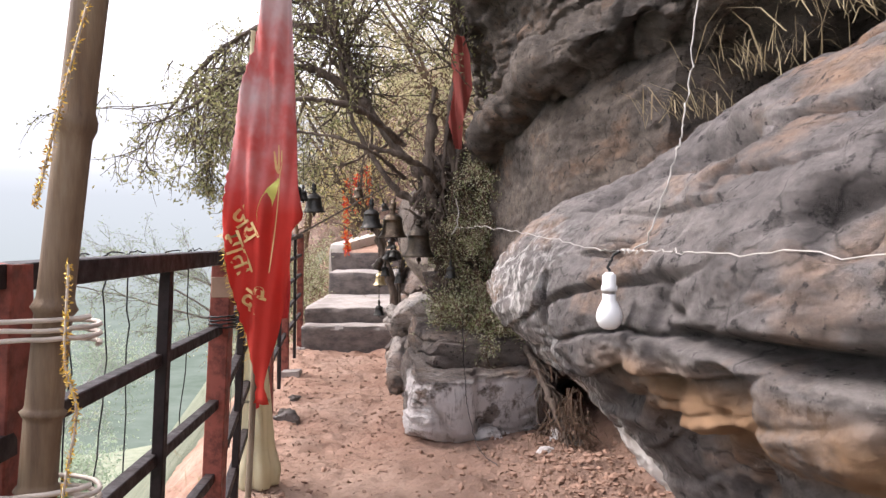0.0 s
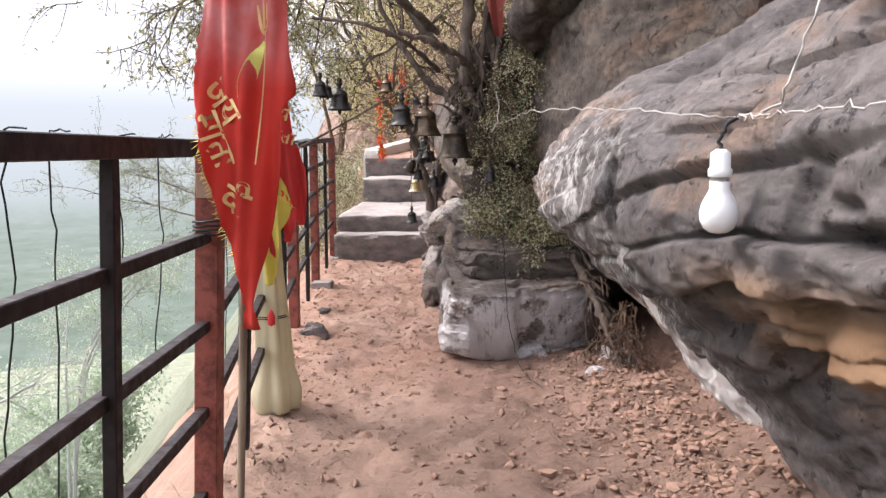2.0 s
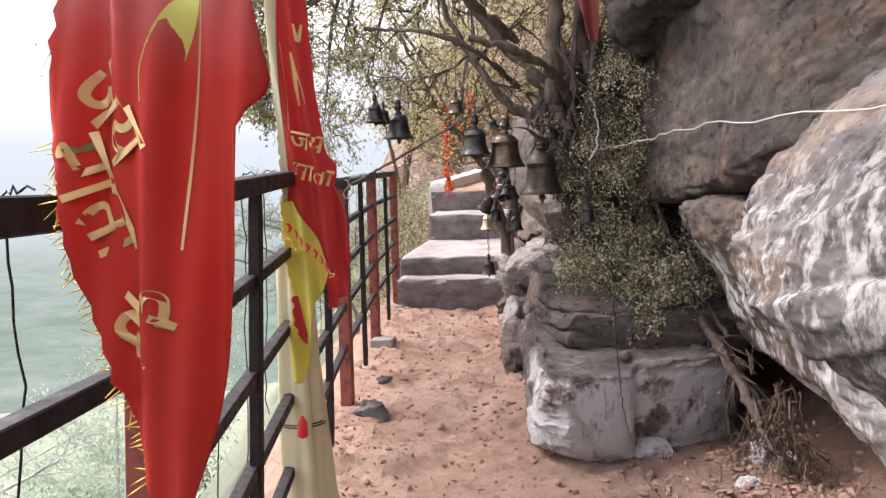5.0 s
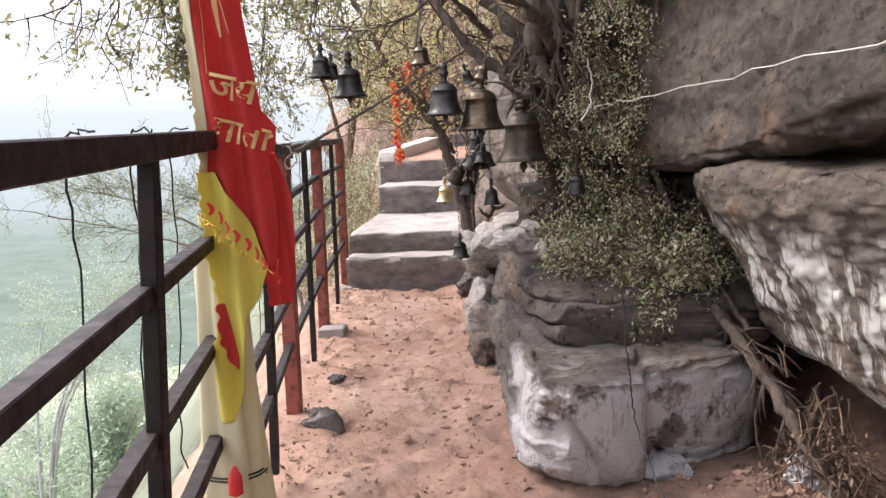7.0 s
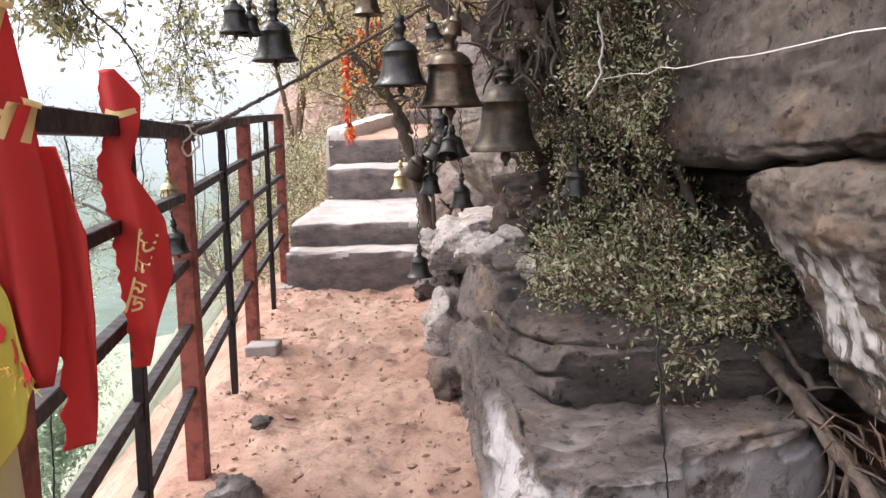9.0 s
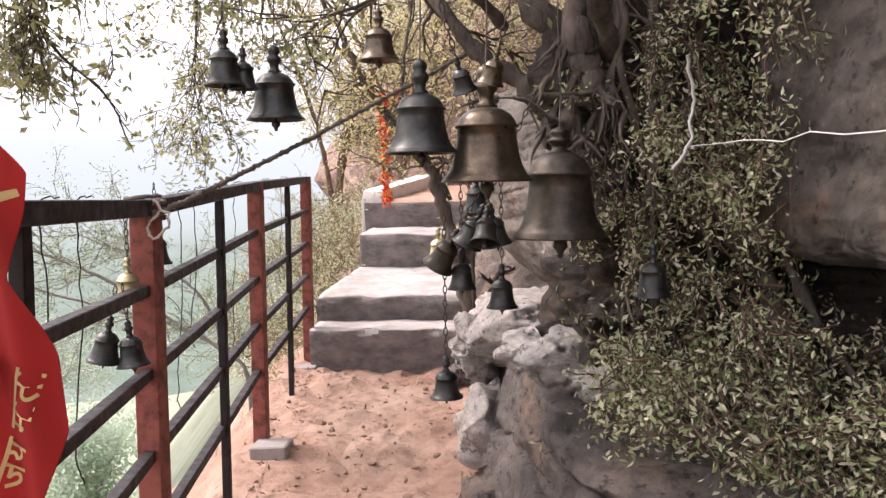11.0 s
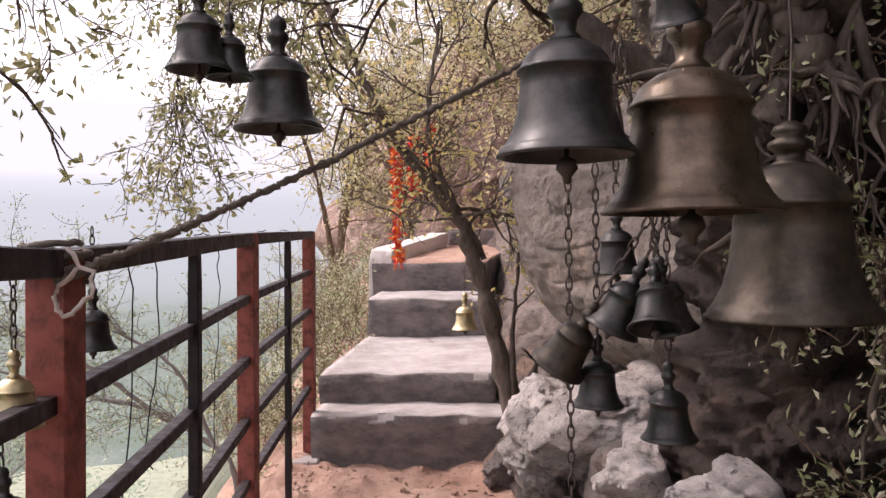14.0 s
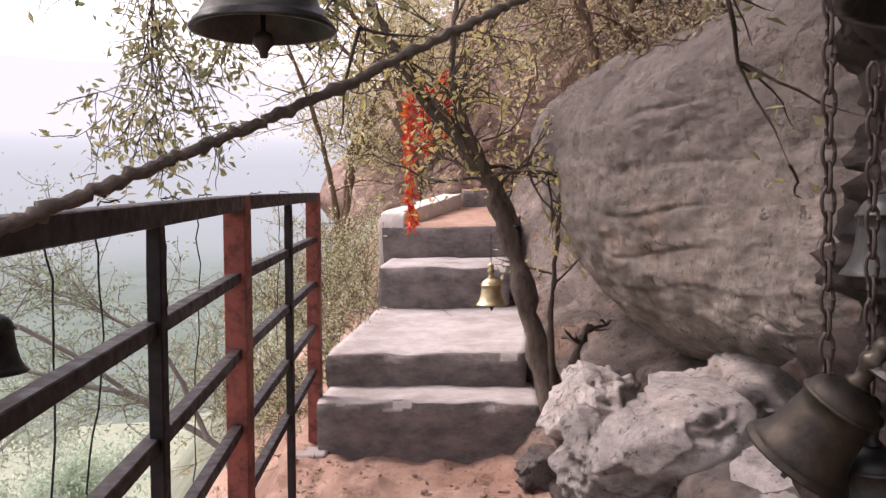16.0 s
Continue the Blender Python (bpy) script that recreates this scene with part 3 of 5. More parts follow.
rock("whitewashed_wall_rock", [
    (2.2, [(1.15, 1.0), (1.13, 0.85), (1.12, 0.65), (1.3, 0.0), (2.2, 0.0), (2.2, 1.2)]),
    (3.3, [(0.92, 1.05), (0.94, 0.85), (0.97, 0.6), (1.25, 0.05), (2.2, 0.0), (2.2, 1.4)]),
    (4.1, [(0.64, 1.28), (0.70, 1.05), (0.84, 0.62), (1.15, 0.1), (2.2, 0.0), (2.2, 1.5)]),
    (4.66, [(0.52, 1.30), (0.60, 1.0), (0.742, 0.657), (1.1, 0.4), (2.2, 0.0), (2.2, 1.5)]),
    (5.22, [(0.44, 1.29), (0.59, 0.98), (0.73, 0.65), (1.1, 0.45), (2.2, 0.0), (2.2, 1.5)]),
    (5.38, [(0.48, 1.26), (0.63, 0.96), (0.77, 0.63), (1.1, 0.45), (2.2, 0.0), (2.2, 1.5)]),
    (5.5, [(0.75, 1.22), (0.85, 0.95), (0.95, 0.7), (1.15, 0.5), (2.0, 0.2), (2.0, 1.4)]),
], M_UNDER, "overhung rock face streaked with old whitewash", nu=220, nv=220, lump=0.018, strata=0.002, freq=11, tilt=(-0.2, 0.12), seed=5, crisp=0.75)
rock("brown_cliff_block", [
    (3.4, [(0.95, 1.62), (1.1, 1.5), (2.4, 1.4), (2.6, 2.8), (1.3, 2.6), (1.0, 2.2)]),
    (4.3, [(0.56, 1.47), (0.66, 1.39), (2.4, 1.4), (2.6, 2.8), (1.0, 2.55), (0.58, 2.15)]),
    (4.95, [(0.48, 1.37), (0.56, 1.325), (2.4, 1.36), (2.6, 2.8), (0.95, 2.5), (0.50, 2.1)]),
    (5.6, [(0.39, 1.35), (0.46, 1.29), (2.4, 1.33), (2.6, 2.8), (0.85, 2.45), (0.42, 2.1)]),
    (5.95, [(0.35, 1.35), (0.42, 1.29), (2.4, 1.3), (2.6, 2.8), (0.8, 2.4), (0.38, 2.05)]),
    (6.15, [(0.44, 1.36), (0.6, 1.3), (2.4, 1.3), (2.6, 2.8), (0.85, 2.35), (0.46, 2.0)]),
    (6.5, [(0.7, 1.45), (0.8, 1.38), (2.0, 1.3), (2.2, 2.4), (1.1, 2.1), (0.8, 1.9)]),
], M_CLIFF, "smooth brown sandstone block in the cliff", nu=240, nv=240, lump=0.022, strata=0.01, freq=5, tilt=(-0.25, 0.1), seed=8, crisp=0.85)
rock("upper_cliff", [
    (-2.0, [(2.6, 2.4), (2.4, 3.1), (2.9, 5.0), (6.0, 6.0), (6.0, 1.5)]),
    (2.0, [(1.7, 2.2), (1.5, 2.9), (2.0, 4.6), (6.0, 6.0), (6.0, 1.5)]),
    (4.2, [(1.0, 2.2), (0.75, 2.75), (1.1, 4.4), (6.0, 6.0), (6.0, 1.5)]),
    (6.0, [(0.75, 2.0), (0.45, 2.6), (0.55, 4.6), (6.0, 6.5), (6.0, 1.5)]),
    (8.0, [(0.7, 1.7), (0.5, 2.7), (0.6, 4.8), (6.0, 6.5), (6.0, 1.0)]),
    (11.0, [(0.9, 1.6), (0.8, 2.8), (1.1, 5.2), (6.0, 7.0), (6.0, 1.0)]),
    (15.0, [(1.3, 1.2), (1.2, 3.2), (1.7, 5.6), (6.0, 7.0), (6.0, 1.0)]),
], M_CLIFF, "layered brown cliff rising above the path", nu=300, nv=420, lump=0.10, strata=0.10, freq=6.5, tilt=(-0.45, 0.12), seed=12, category="cliff", fine=0.03)
lower = rock("lower_block", [
    (4.93, [(-0.07, 0.28), (-0.075, 0.42), (-0.06, 0.57), (0.18, 0.575), (0.48, 0.57), (0.5, 0.42), (0.5, 0.3), (0.34, 0.27), (0.22, 0.33), (0.14, 0.26), (0.0, 0.235)]),
    (4.96, [(-0.13, 0.27), (-0.14, 0.42), (-0.10, 0.59), (0.2, 0.59), (0.57, 0.58), (0.62, 0.42), (0.6, 0.25), (0.36, 0.24), (0.23, 0.31), (0.15, 0.24), (0.0, 0.22)]),
    (5.04, [(-0.21, 0.25), (-0.21, 0.42), (-0.16, 0.60), (0.25, 0.60), (0.62, 0.59), (0.68, 0.42), (0.66, 0.22), (0.42, 0.2), (0.3, 0.26), (0.2, 0.2), (0.0, 0.19)]),
    (5.5, [(-0.25, 0.17), (-0.25, 0.42), (-0.21, 0.62), (0.25, 0.62), (0.7, 0.62), (0.8, 0.42), (0.8, 0.17), (0.5, 0.15), (0.32, 0.2), (0.22, 0.17), (0.0, 0.15)]),
    (6.3, [(-0.30, 0.12), (-0.30, 0.42), (-0.27, 0.62), (0.25, 0.64), (0.8, 0.66), (0.9, 0.42), (0.9, 0.1), (0.5, 0.1), (0.32, 0.1), (0.22, 0.1), (0.0, 0.1)]),
    (7.1, [(-0.36, 0.12), (-0.36, 0.36), (-0.32, 0.46), (0.25, 0.6), (0.8, 0.66), (0.9, 0.42), (0.9, 0.1), (0.5, 0.1), (0.32, 0.1), (0.22, 0.1), (0.0, 0.1)]),
], M_BLOCK, "big broken sandstone block with whitewashed front beside the path", nu=320, nv=300, lump=0.016, strata=0.016, freq=17, seed=15, crisp=0.97)
for q in lower.data.vertices:       # the broken front runs back towards the cliff, with a step at the crack
    near = max(0.0, min(1.0, (6.3 - q.co.y) / 1.2))
    q.co.y += near * (0.36 * max(0.0, q.co.x - 0.05) + 0.07 * max(0.0, min(1.0, (q.co.x - 0.19) / 0.03)))
lower.data.update()
rock("ledge_slab", [
    (5.45, [(-0.05, 0.62), (0.0, 0.72), (0.5, 0.76), (0.75, 0.72), (0.75, 0.60), (0.3, 0.58)]),
    (5.7, [(-0.15, 0.60), (-0.12, 0.80), (0.5, 0.86), (0.9, 0.86), (0.95, 0.6), (0.3, 0.57)]),
    (6.6, [(-0.26, 0.50), (-0.24, 0.86), (0.5, 1.0), (1.0, 1.1), (1.0, 0.5), (0.3, 0.45)]),
    (7.6, [(-0.3, 0.30), (-0.25, 0.75), (0.5, 1.0), (1.2, 1.1), (1.2, 0.3), (0.3, 0.25)]),
], M_BLOCK, "flat layered rock ledge overgrown with shrubs", nu=180, nv=160, lump=0.04, strata=0.035, freq=13, seed=18, crisp=0.8)
rock("leaning_boulder", [
    (6.7, [(0.42, 1.2), (0.35, 1.5), (0.5, 2.0), (1.2, 2.3), (1.4, 1.2), (0.8, 1.0)]),
    (7.2, [(0.02, 1.12), (0.03, 1.5), (0.2, 2.1), (1.2, 2.5), (1.5, 1.0), (0.5, 0.92)]),
    (8.0, [(-0.12, 1.03), (-0.38, 1.48), (-0.2, 1.95), (1.2, 2.35), (1.6, 0.8), (0.4, 0.86)]),
    (8.9, [(-0.10, 0.98), (-0.42, 1.48), (-0.32, 2.05), (1.2, 2.5), (1.6, 0.6), (0.4, 0.7)]),
    (9.6, [(-0.02, 0.9), (-0.43, 1.5), (-0.40, 2.0), (1.2, 2.5), (1.6, 0.6), (0.4, 0.6)]),
    (10.0, [(0.0, 0.9), (-0.1, 1.3), (0.0, 1.8), (1.0, 2.2), (1.4, 0.8), (0.5, 0.7)]),
], M_PALE, "pale pitted sandstone boulder leaning over the stairs", nu=380, nv=360, lump=0.03, strata=0.010, freq=7, seed=23, category="boulder", fine=0.008)
rock("crevice_rock", [
    (5.5, [(0.95, 0.55), (0.9, 0.9), (0.95, 1.25), (1.6, 1.4), (1.6, 0.4)]),
    (5.9, [(0.62, 0.5), (0.58, 0.9), (0.6, 1.25), (1.6, 1.4), (1.6, 0.4)]),
    (6.4, [(0.55, 0.5), (0.5, 0.9), (0.5, 1.3), (1.6, 1.4), (1.6, 0.4)]),
    (6.9, [(0.8, 0.5), (0.7, 0.9), (0.75, 1.3), (1.6, 1.4), (1.6, 0.4)]),
], M_CLIFF, "dark brown rock deep in the crevice", nu=110, nv=90, lump=0.05, strata=0.03, seed=47, crisp=0.5)
# brown earth and roots, with the recess's deep shade put into the colour
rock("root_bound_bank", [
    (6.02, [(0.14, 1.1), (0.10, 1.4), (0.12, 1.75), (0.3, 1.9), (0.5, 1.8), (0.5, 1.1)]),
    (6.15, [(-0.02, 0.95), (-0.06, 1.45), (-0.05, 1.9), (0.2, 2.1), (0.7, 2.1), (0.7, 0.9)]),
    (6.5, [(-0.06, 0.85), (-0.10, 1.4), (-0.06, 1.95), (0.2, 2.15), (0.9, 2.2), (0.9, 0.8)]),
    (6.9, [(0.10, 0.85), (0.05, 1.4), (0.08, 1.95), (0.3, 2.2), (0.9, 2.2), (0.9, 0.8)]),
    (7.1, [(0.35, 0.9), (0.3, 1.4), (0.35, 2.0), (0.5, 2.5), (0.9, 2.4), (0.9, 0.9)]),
], rock_mat("shaded_root_earth", (0.035, 0.026, 0.022), (0.075, 0.055, 0.045), (0.14, 0.105, 0.085), (0.13, 0.08, 0.055)), "root-bound earth bank behind the hanging bells, darkened for the shade of the recess", nu=180, nv=150, lump=0.1, strata=0.05, freq=8, seed=44, category="bank", fine=0.04)
rock("earth_bank", [
    (6.9, [(-0.30, 0.1), (-0.26, 0.45), (0.1, 0.85), (1.2, 1.1), (1.2, 0.0)]),
    (8.0, [(-0.34, 0.1), (-0.28, 0.5), (0.0, 0.85), (1.2, 1.1), (1.2, 0.0)]),
    (9.5, [(-0.50, 0.1), (-0.46, 0.6), (-0.1, 0.95), (1.2, 1.1), (1.2, 0.0)]),
    (12.5, [(-0.62, 0.6), (-0.55, 1.2), (-0.2, 1.7), (1.2, 2.2), (1.2, 0.0)]),
    (17.0, [(-0.75, 1.0), (-0.5, 2.2), (0.2, 3.3), (1.8, 3.8), (1.8, 0.0)]),
], M_BLOCK_PLAIN, "stony earth bank beside the stairs", nu=130, nv=180, lump=0.07, strata=0.03, seed=27, kind="structure", category="bank")
rock("red_bluff", [
    (14.5, [(-0.9, 1.2), (-0.8, 1.9), (0.0, 2.4), (2.0, 2.6), (2.0, 0.5)]),
    (16.0, [(-1.6, 1.2), (-1.2, 2.8), (0.0, 3.6), (3.0, 4.0), (3.0, 0.5)]),
    (19.0, [(-2.4, 1.0), (-1.8, 3.6), (0.0, 5.2), (4.0, 6.0), (4.0, 0.5)]),
    (26.0, [(-4.5, 0.5), (-3.5, 4.5), (0.0, 7.5), (6.0, 8.0), (6.0, 0.0)]),
], rock_mat("reddish_bluff", (0.2, 0.12, 0.09), (0.36, 0.24, 0.19), (0.48, 0.35, 0.29), (0.4, 0.24, 0.17)), "reddish rocky bluff above the stairs", nu=110, nv=110, lump=0.3, strata=0.12, freq=2.5, seed=31, category="bluff", kind="structure")


def boulder(at, size, mat, label, seed, name="boulder"):
    bm = bmesh.new()
    bmesh.ops.create_icosphere(bm, subdivisions=5, radius=1)
    v = np.array([q.co[:] for q in bm.verts])
    r = 1.05 + 0.42 * fbm(v * 1.1 + seed * 3.1, 3, seed) - 0.22 * np.abs(fbm(v * 2.4 + seed, 4, seed + 4)) + 0.06 * fbm(v * 7, 3, seed + 6)
    flat = v * r[:, None]
    for cx, cy, cz in ((0.6, -0.7, 0.4), (-0.7, -0.5, 0.5), (0.1, -0.3, 0.95), (-0.3, -0.95, -0.1), (0.9, 0.1, 0.3)):
        nn = np.array((cx + 0.3 * math.sin(seed * 2.3), cy + 0.2 * math.cos(seed * 1.7), cz))
        nn /= np.linalg.norm(nn)
        over = np.clip(flat @ nn - 0.72, 0, None)
        flat = flat - over[:, None] * nn * 0.85
    for q, c in zip(bm.verts, flat * np.array(size)):
        q.co = c
    ob = part(name, bm, mat, None, flat=False)
    ob.location = at
    return tagged(ob, label, "rock")


for at, size, sd in (((-0.15, 6.12, 0.98), (0.10, 0.12, 0.08), 3), ((-0.04, 5.95, 0.93), (0.08, 0.08, 0.05), 5), ((-0.24, 6.6, 0.9), (0.09, 0.14, 0.08), 6),
                     ((-0.2, 7.4, 0.84), (0.24, 0.26, 0.17), 8), ((-0.44, 7.55, 0.72), (0.12, 0.2, 0.15), 9), ((-0.05, 6.95, 0.78), (0.2, 0.2, 0.16), 10), ((-0.38, 7.3, 0.42), (0.13, 0.2, 0.2), 14), ((-0.3, 8.35, 0.7), (0.2, 0.28, 0.2), 11), ((0.02, 7.6, 0.95), (0.15, 0.22, 0.1), 13)):
    boulder(at, size, M_STONE, "chalky white-grey stone lodged in the bank", sd)
for at, size, sd in (((-0.39, 6.75, 0.28), (0.1, 0.12, 0.1), 21), ((-0.5, 8.8, 0.32), (0.14, 0.12, 0.1), 22), ((0.30, 5.06, 0.22), (0.09, 0.08, 0.05), 23), ((0.02, 5.1, 0.2), (0.05, 0.05, 0.04), 24),
                     ((-1.12, 5.75, 0.2), (0.1, 0.08, 0.06), 25), ((0.75, 4.95, 0.22), (0.12, 0.1, 0.1), 26), ((0.62, 4.7, 0.2), (0.06, 0.05, 0.04), 27), ((-1.18, 6.4, 0.2), (0.06, 0.06, 0.04), 28)):
    boulder(at, size, M_BLOCK, "brown stone lying on the earth", sd, "loose_stone")


M_LITTER = leaf_mat("dry_litter", [(0.10, 0.06, 0.04), (0.2, 0.13, 0.09), (0.3, 0.21, 0.15)], 0.1)
M_CLOD = plain("earth_clods", (0.27, 0.17, 0.125), 0.95, vary=0.5, scale=9)


def pebbles():
    rng = np.random.default_rng(4)
    v, f = [], []
    base = bmesh.new()
    bmesh.ops.create_icosphere(base, subdivisions=1, radius=1)
    bv = np.array([q.co[:] for q in base.verts])
    bf = [[q.index for q in t.verts] for t in base.faces]
    base.free()
    for _ in range(3600):
        if rng.random() < 0.62:
            x, y = rng.normal(0.75, 0.22), rng.uniform(2.4, 5.0)
        else:
            y = rng.uniform(1.5, 9.1)
            x = rng.uniform(rail_x(y) - 0.1, 0.4)
        s = abs(rng.normal(0, 0.008)) + 0.004
        z = float(ground_z(x, y))
        k = len(v) * len(bv)
        v.append(bv * s * rng.uniform(0.5, 1.3, 3) * (1, 1, 0.7) * (1 + 0.25 * rng.normal(size=(len(bv), 1))) + (x, y, z + s * 0.2))
        f += [[i + k for i in t] for t in bf]
    ob = mesh_ob("rubble", np.concatenate(v), f, M_CLOD, flat=True)
    n = 2200
    y = rng.uniform(2.2, 9.1, n)
    side = rng.random(n)
    x = np.where(side < 0.6, 0.75 - 0.11 * (y - 3) + rng.normal(0, 0.22, n), np.where(side < 0.8, rail_x(y) + np.abs(rng.normal(0, 0.12, n)), rng.uniform(-1.2, 0.5, n)))
    x = np.maximum(x, rail_x(y) - 0.1)
    lit = leaves(np.stack([x, y, ground_z(x, y) + 0.006], 1), 0.026, rng, M_LITTER, "leaf_litter", None, 0.0)
    tagged(lit, "dry brown leaves and twig scraps on the earth", "leaf litter", kind="stuff")
    tagged(ob, "small stones and clods scattered on the earth", "rubble", kind="stuff")


pebbles()

# ---- stairs ----
def worn_slab(x0, x1, y0, y1, z0, z1, rise=0.0, skew=0.0, seed=0):
    "a concrete step with worn, chipped edges"
    bm = bmesh.new()
    bmesh.ops.create_cube(bm, size=1)
    bmesh.ops.subdivide_edges(bm, edges=bm.edges[:], cuts=23, use_grid_fill=True)
    for q in bm.verts:
        x, y, z = q.co.x + 0.5, q.co.y + 0.5, q.co.z + 0.5
        p = Vector((x0 + (x1 - x0) * x + skew * y, y0 + (y1 - y0) * y, z0 + (z1 - z0) * z + rise * y * (z > 0.5)))
        n = noise.fractal(p * 3.2 + Vector((seed, 0, 0)), 1, 2, 5) * 0.02
        corner = max(0, 1 - (1 - z) * 8) * max(0, 1 - y * 12)
        p.y += n + corner * (0.012 + 0.05 * max(0.0, noise.noise(p * 6) + 0.1))
        p.z += n * 0.7 - corner * (0.008 + 0.012 * max(0.0, noise.noise(p * 5)))
        p.x += n
        q.co = p
    return bm


stairs = thing("stairs", "rough grey concrete steps climbing the hillside", "stairs")
stairs["kind"] = "structure"
for k, (x0, x1, y0, y1, z0, z1, rise, skew) in enumerate((
        (-1.63, -0.50, 9.2, 9.75, 0.1, 0.509, 0.015, 0), (-1.64, -0.56, 9.55, 10.98, 0.2, 0.703, 0.09, 0.09),
        (-1.55, -0.62, 10.9, 11.8, 0.5, 1.084, 0.02, 0.0), (-1.63, -0.62, 11.7, 14.4, 0.6, 1.36, 0.17, 0.35),
        (-1.10, -0.3, 14.3, 15.2, 0.8, 1.72, 0.03, 0.05), (-1.0, -0.2, 15.0, 16.5, 0.9, 1.95, 0.3, 0.1))):
    st = part("step", worn_slab(x0, x1, y0, y1, z0, z1, rise, skew, k), M_CONC, stairs, flat=False)
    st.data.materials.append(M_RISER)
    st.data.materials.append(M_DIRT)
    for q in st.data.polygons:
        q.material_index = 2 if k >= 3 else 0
        # upright faces take the darker cement
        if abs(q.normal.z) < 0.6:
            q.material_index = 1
kerb = worn_slab(-1.66, -1.46, 11.72, 14.2, 1.0, 1.47, 0.2, 0.36, 9)
part("kerb", kerb, M_LIME, stairs, "low concrete edging", flat=False)

# ---- railing ----
railing = thing("railing", "oxide red and black welded steel railing along the drop", "railing")
for i, (x, y, z) in enumerate(zip(RAIL_X, RAIL_Y, RAIL_Z)):
    lean = RAIL_LEAN[i]
    part("post", beam((x - lean * 1.2, y, -0.05), (x, y, z - 0.002), 0.066, 0.066), M_RED, railing)
    if i == len(RAIL_Y) - 1:
        break
    x2, y2, z2 = RAIL_X[i + 1], RAIL_Y[i + 1], RAIL_Z[i + 1]
    for k in range(5):
        h = 0.045 if k == 0 else 0.032
        d, d2 = RAIL_GAP[i] * k + h / 2, RAIL_GAP[i + 1] * k + h / 2
        part("rail", beam((x - lean * d, y, z - d), (x2 - RAIL_LEAN[i + 1] * d2, y2, z2 - d2), 0.034 if k else 0.06, h), M_DARK, railing)
    t = 0.53 if i == 0 else 0.5
    part("bar", beam((x + (x2 - x) * t + 0.012 - lean, y + (y2 - y) * t, 0.22), (x + (x2 - x) * t + 0.012, y + (y2 - y) * t, (z + z2) / 2 - 0.02), 0.03, 0.03), M_DARK, railing)
for k in range(5):
    d = 0.25 * k + 0.02
    part("rail", beam((-0.56, -2.0, 1.36 - d), (RAIL_X[0], RAIL_Y[0], RAIL_Z[0] - d), 0.05, 0.04), M_DARK, railing)
for (x, y) in ((-1.42, 7.5), (-1.66, 9.2)):
    bm = beam((x - 0.09, y, 0.19), (x + 0.09, y, 0.2), 0.15, 0.14, 0.012)
    ob = part("footing_block", bm, M_CONC, None)
    tagged(ob, "small rough concrete footing at a railing post", "footing")

# ---- bamboo pole ----
bamboo = thing("bamboo_pole", "weathered bamboo pole tied to the railing post", "pole")
tb = Tubes()
pts = curve([(-0.64, 1.14, 0.0), (-0.588, 1.14, 0.9), (-0.544, 1.14, 1.4), (-0.40, 1.14, 2.6)], 260)
rad = 0.028 + 0.007 * np.exp(-(((np.linspace(0, 2.6, 260) + 0.02) % 0.255 - 0.1275) / 0.009) ** 2) - 0.004 * np.linspace(0, 1, 260)
tb.add(pts, rad, 18)
tb.ob("culm", M_BAMBOO, bamboo)


def wrap(center, r, z0, turns, thick, name, mat, label, category):
    "cord wound round an upright"
    n = turns * 26
    rng = random.Random(int(z0 * 1000))
    pts = []
    for i in range(n):
        a = i / 26 * 2 * math.pi
        pts.append((center[0] + r[0] * math.cos(a), center[1] + r[1] * math.sin(a), z0 + i / n * thick * turns * 1.7 + rng.uniform(-1, 1) * thick * 0.2))
    t = Tubes()
    t.add(pts, thick / 2, 6)
    return tagged(t.ob(name, mat), label, category)


wrap((-0.61, 1.17), (0.105, 0.07), 1.262, 3, 0.008, "binding_cord", M_CORD, "pale cord binding the bamboo to the railing post", "cord")
wrap((-0.61, 1.17), (0.105, 0.07), 1.02, 3, 0.008, "binding_cord", M_CORD, "pale cord binding the bamboo to the railing post", "cord")
wrap((-0.74, 2.7), (0.048, 0.048), 1.13, 4, 0.007, "binding_cord", M_BLACK, "dark cord wound round a railing post", "cord")


def tinsel(points, name, label, mats, r=0.012, n=700, seed=1):
    "a garland of short shreds on a string"
    rng = np.random.default_rng(seed)
    c = curve(points, 80)
    g = thing(name, label, "garland")
    t = Tubes()
    t.add(c, 0.002, 5)
    t.ob("string", M_CORD, g)
    for m in mats:
        p = c[rng.integers(0, 80, n)] + rng.normal(size=(n, 3)) * r * 0.35
        leaves(p, r * 1.5, rng, m, "tinsel_fluff", g, 0.2, 0.35)["kind"] = "stuff"
    return g


tinsel([(-0.485, 1.1, 1.75), (-0.52, 1.1, 1.62), (-0.545, 1.1, 1.52), (-0.56, 1.1, 1.46)], "tinsel_garland", "gold tinsel garland clinging to the bamboo pole", [M_TINSEL], 0.0045, 500, 2)
tinsel([(-0.5, 1.07, 1.38), (-0.505, 1.07, 1.25), (-0.49, 1.07, 1.18), (-0.51, 1.07, 1.05), (-0.5, 1.07, 0.95)], "tinsel_garland", "gold tinsel garland hanging from the bamboo pole", [M_TINSEL], 0.0045, 700, 3)


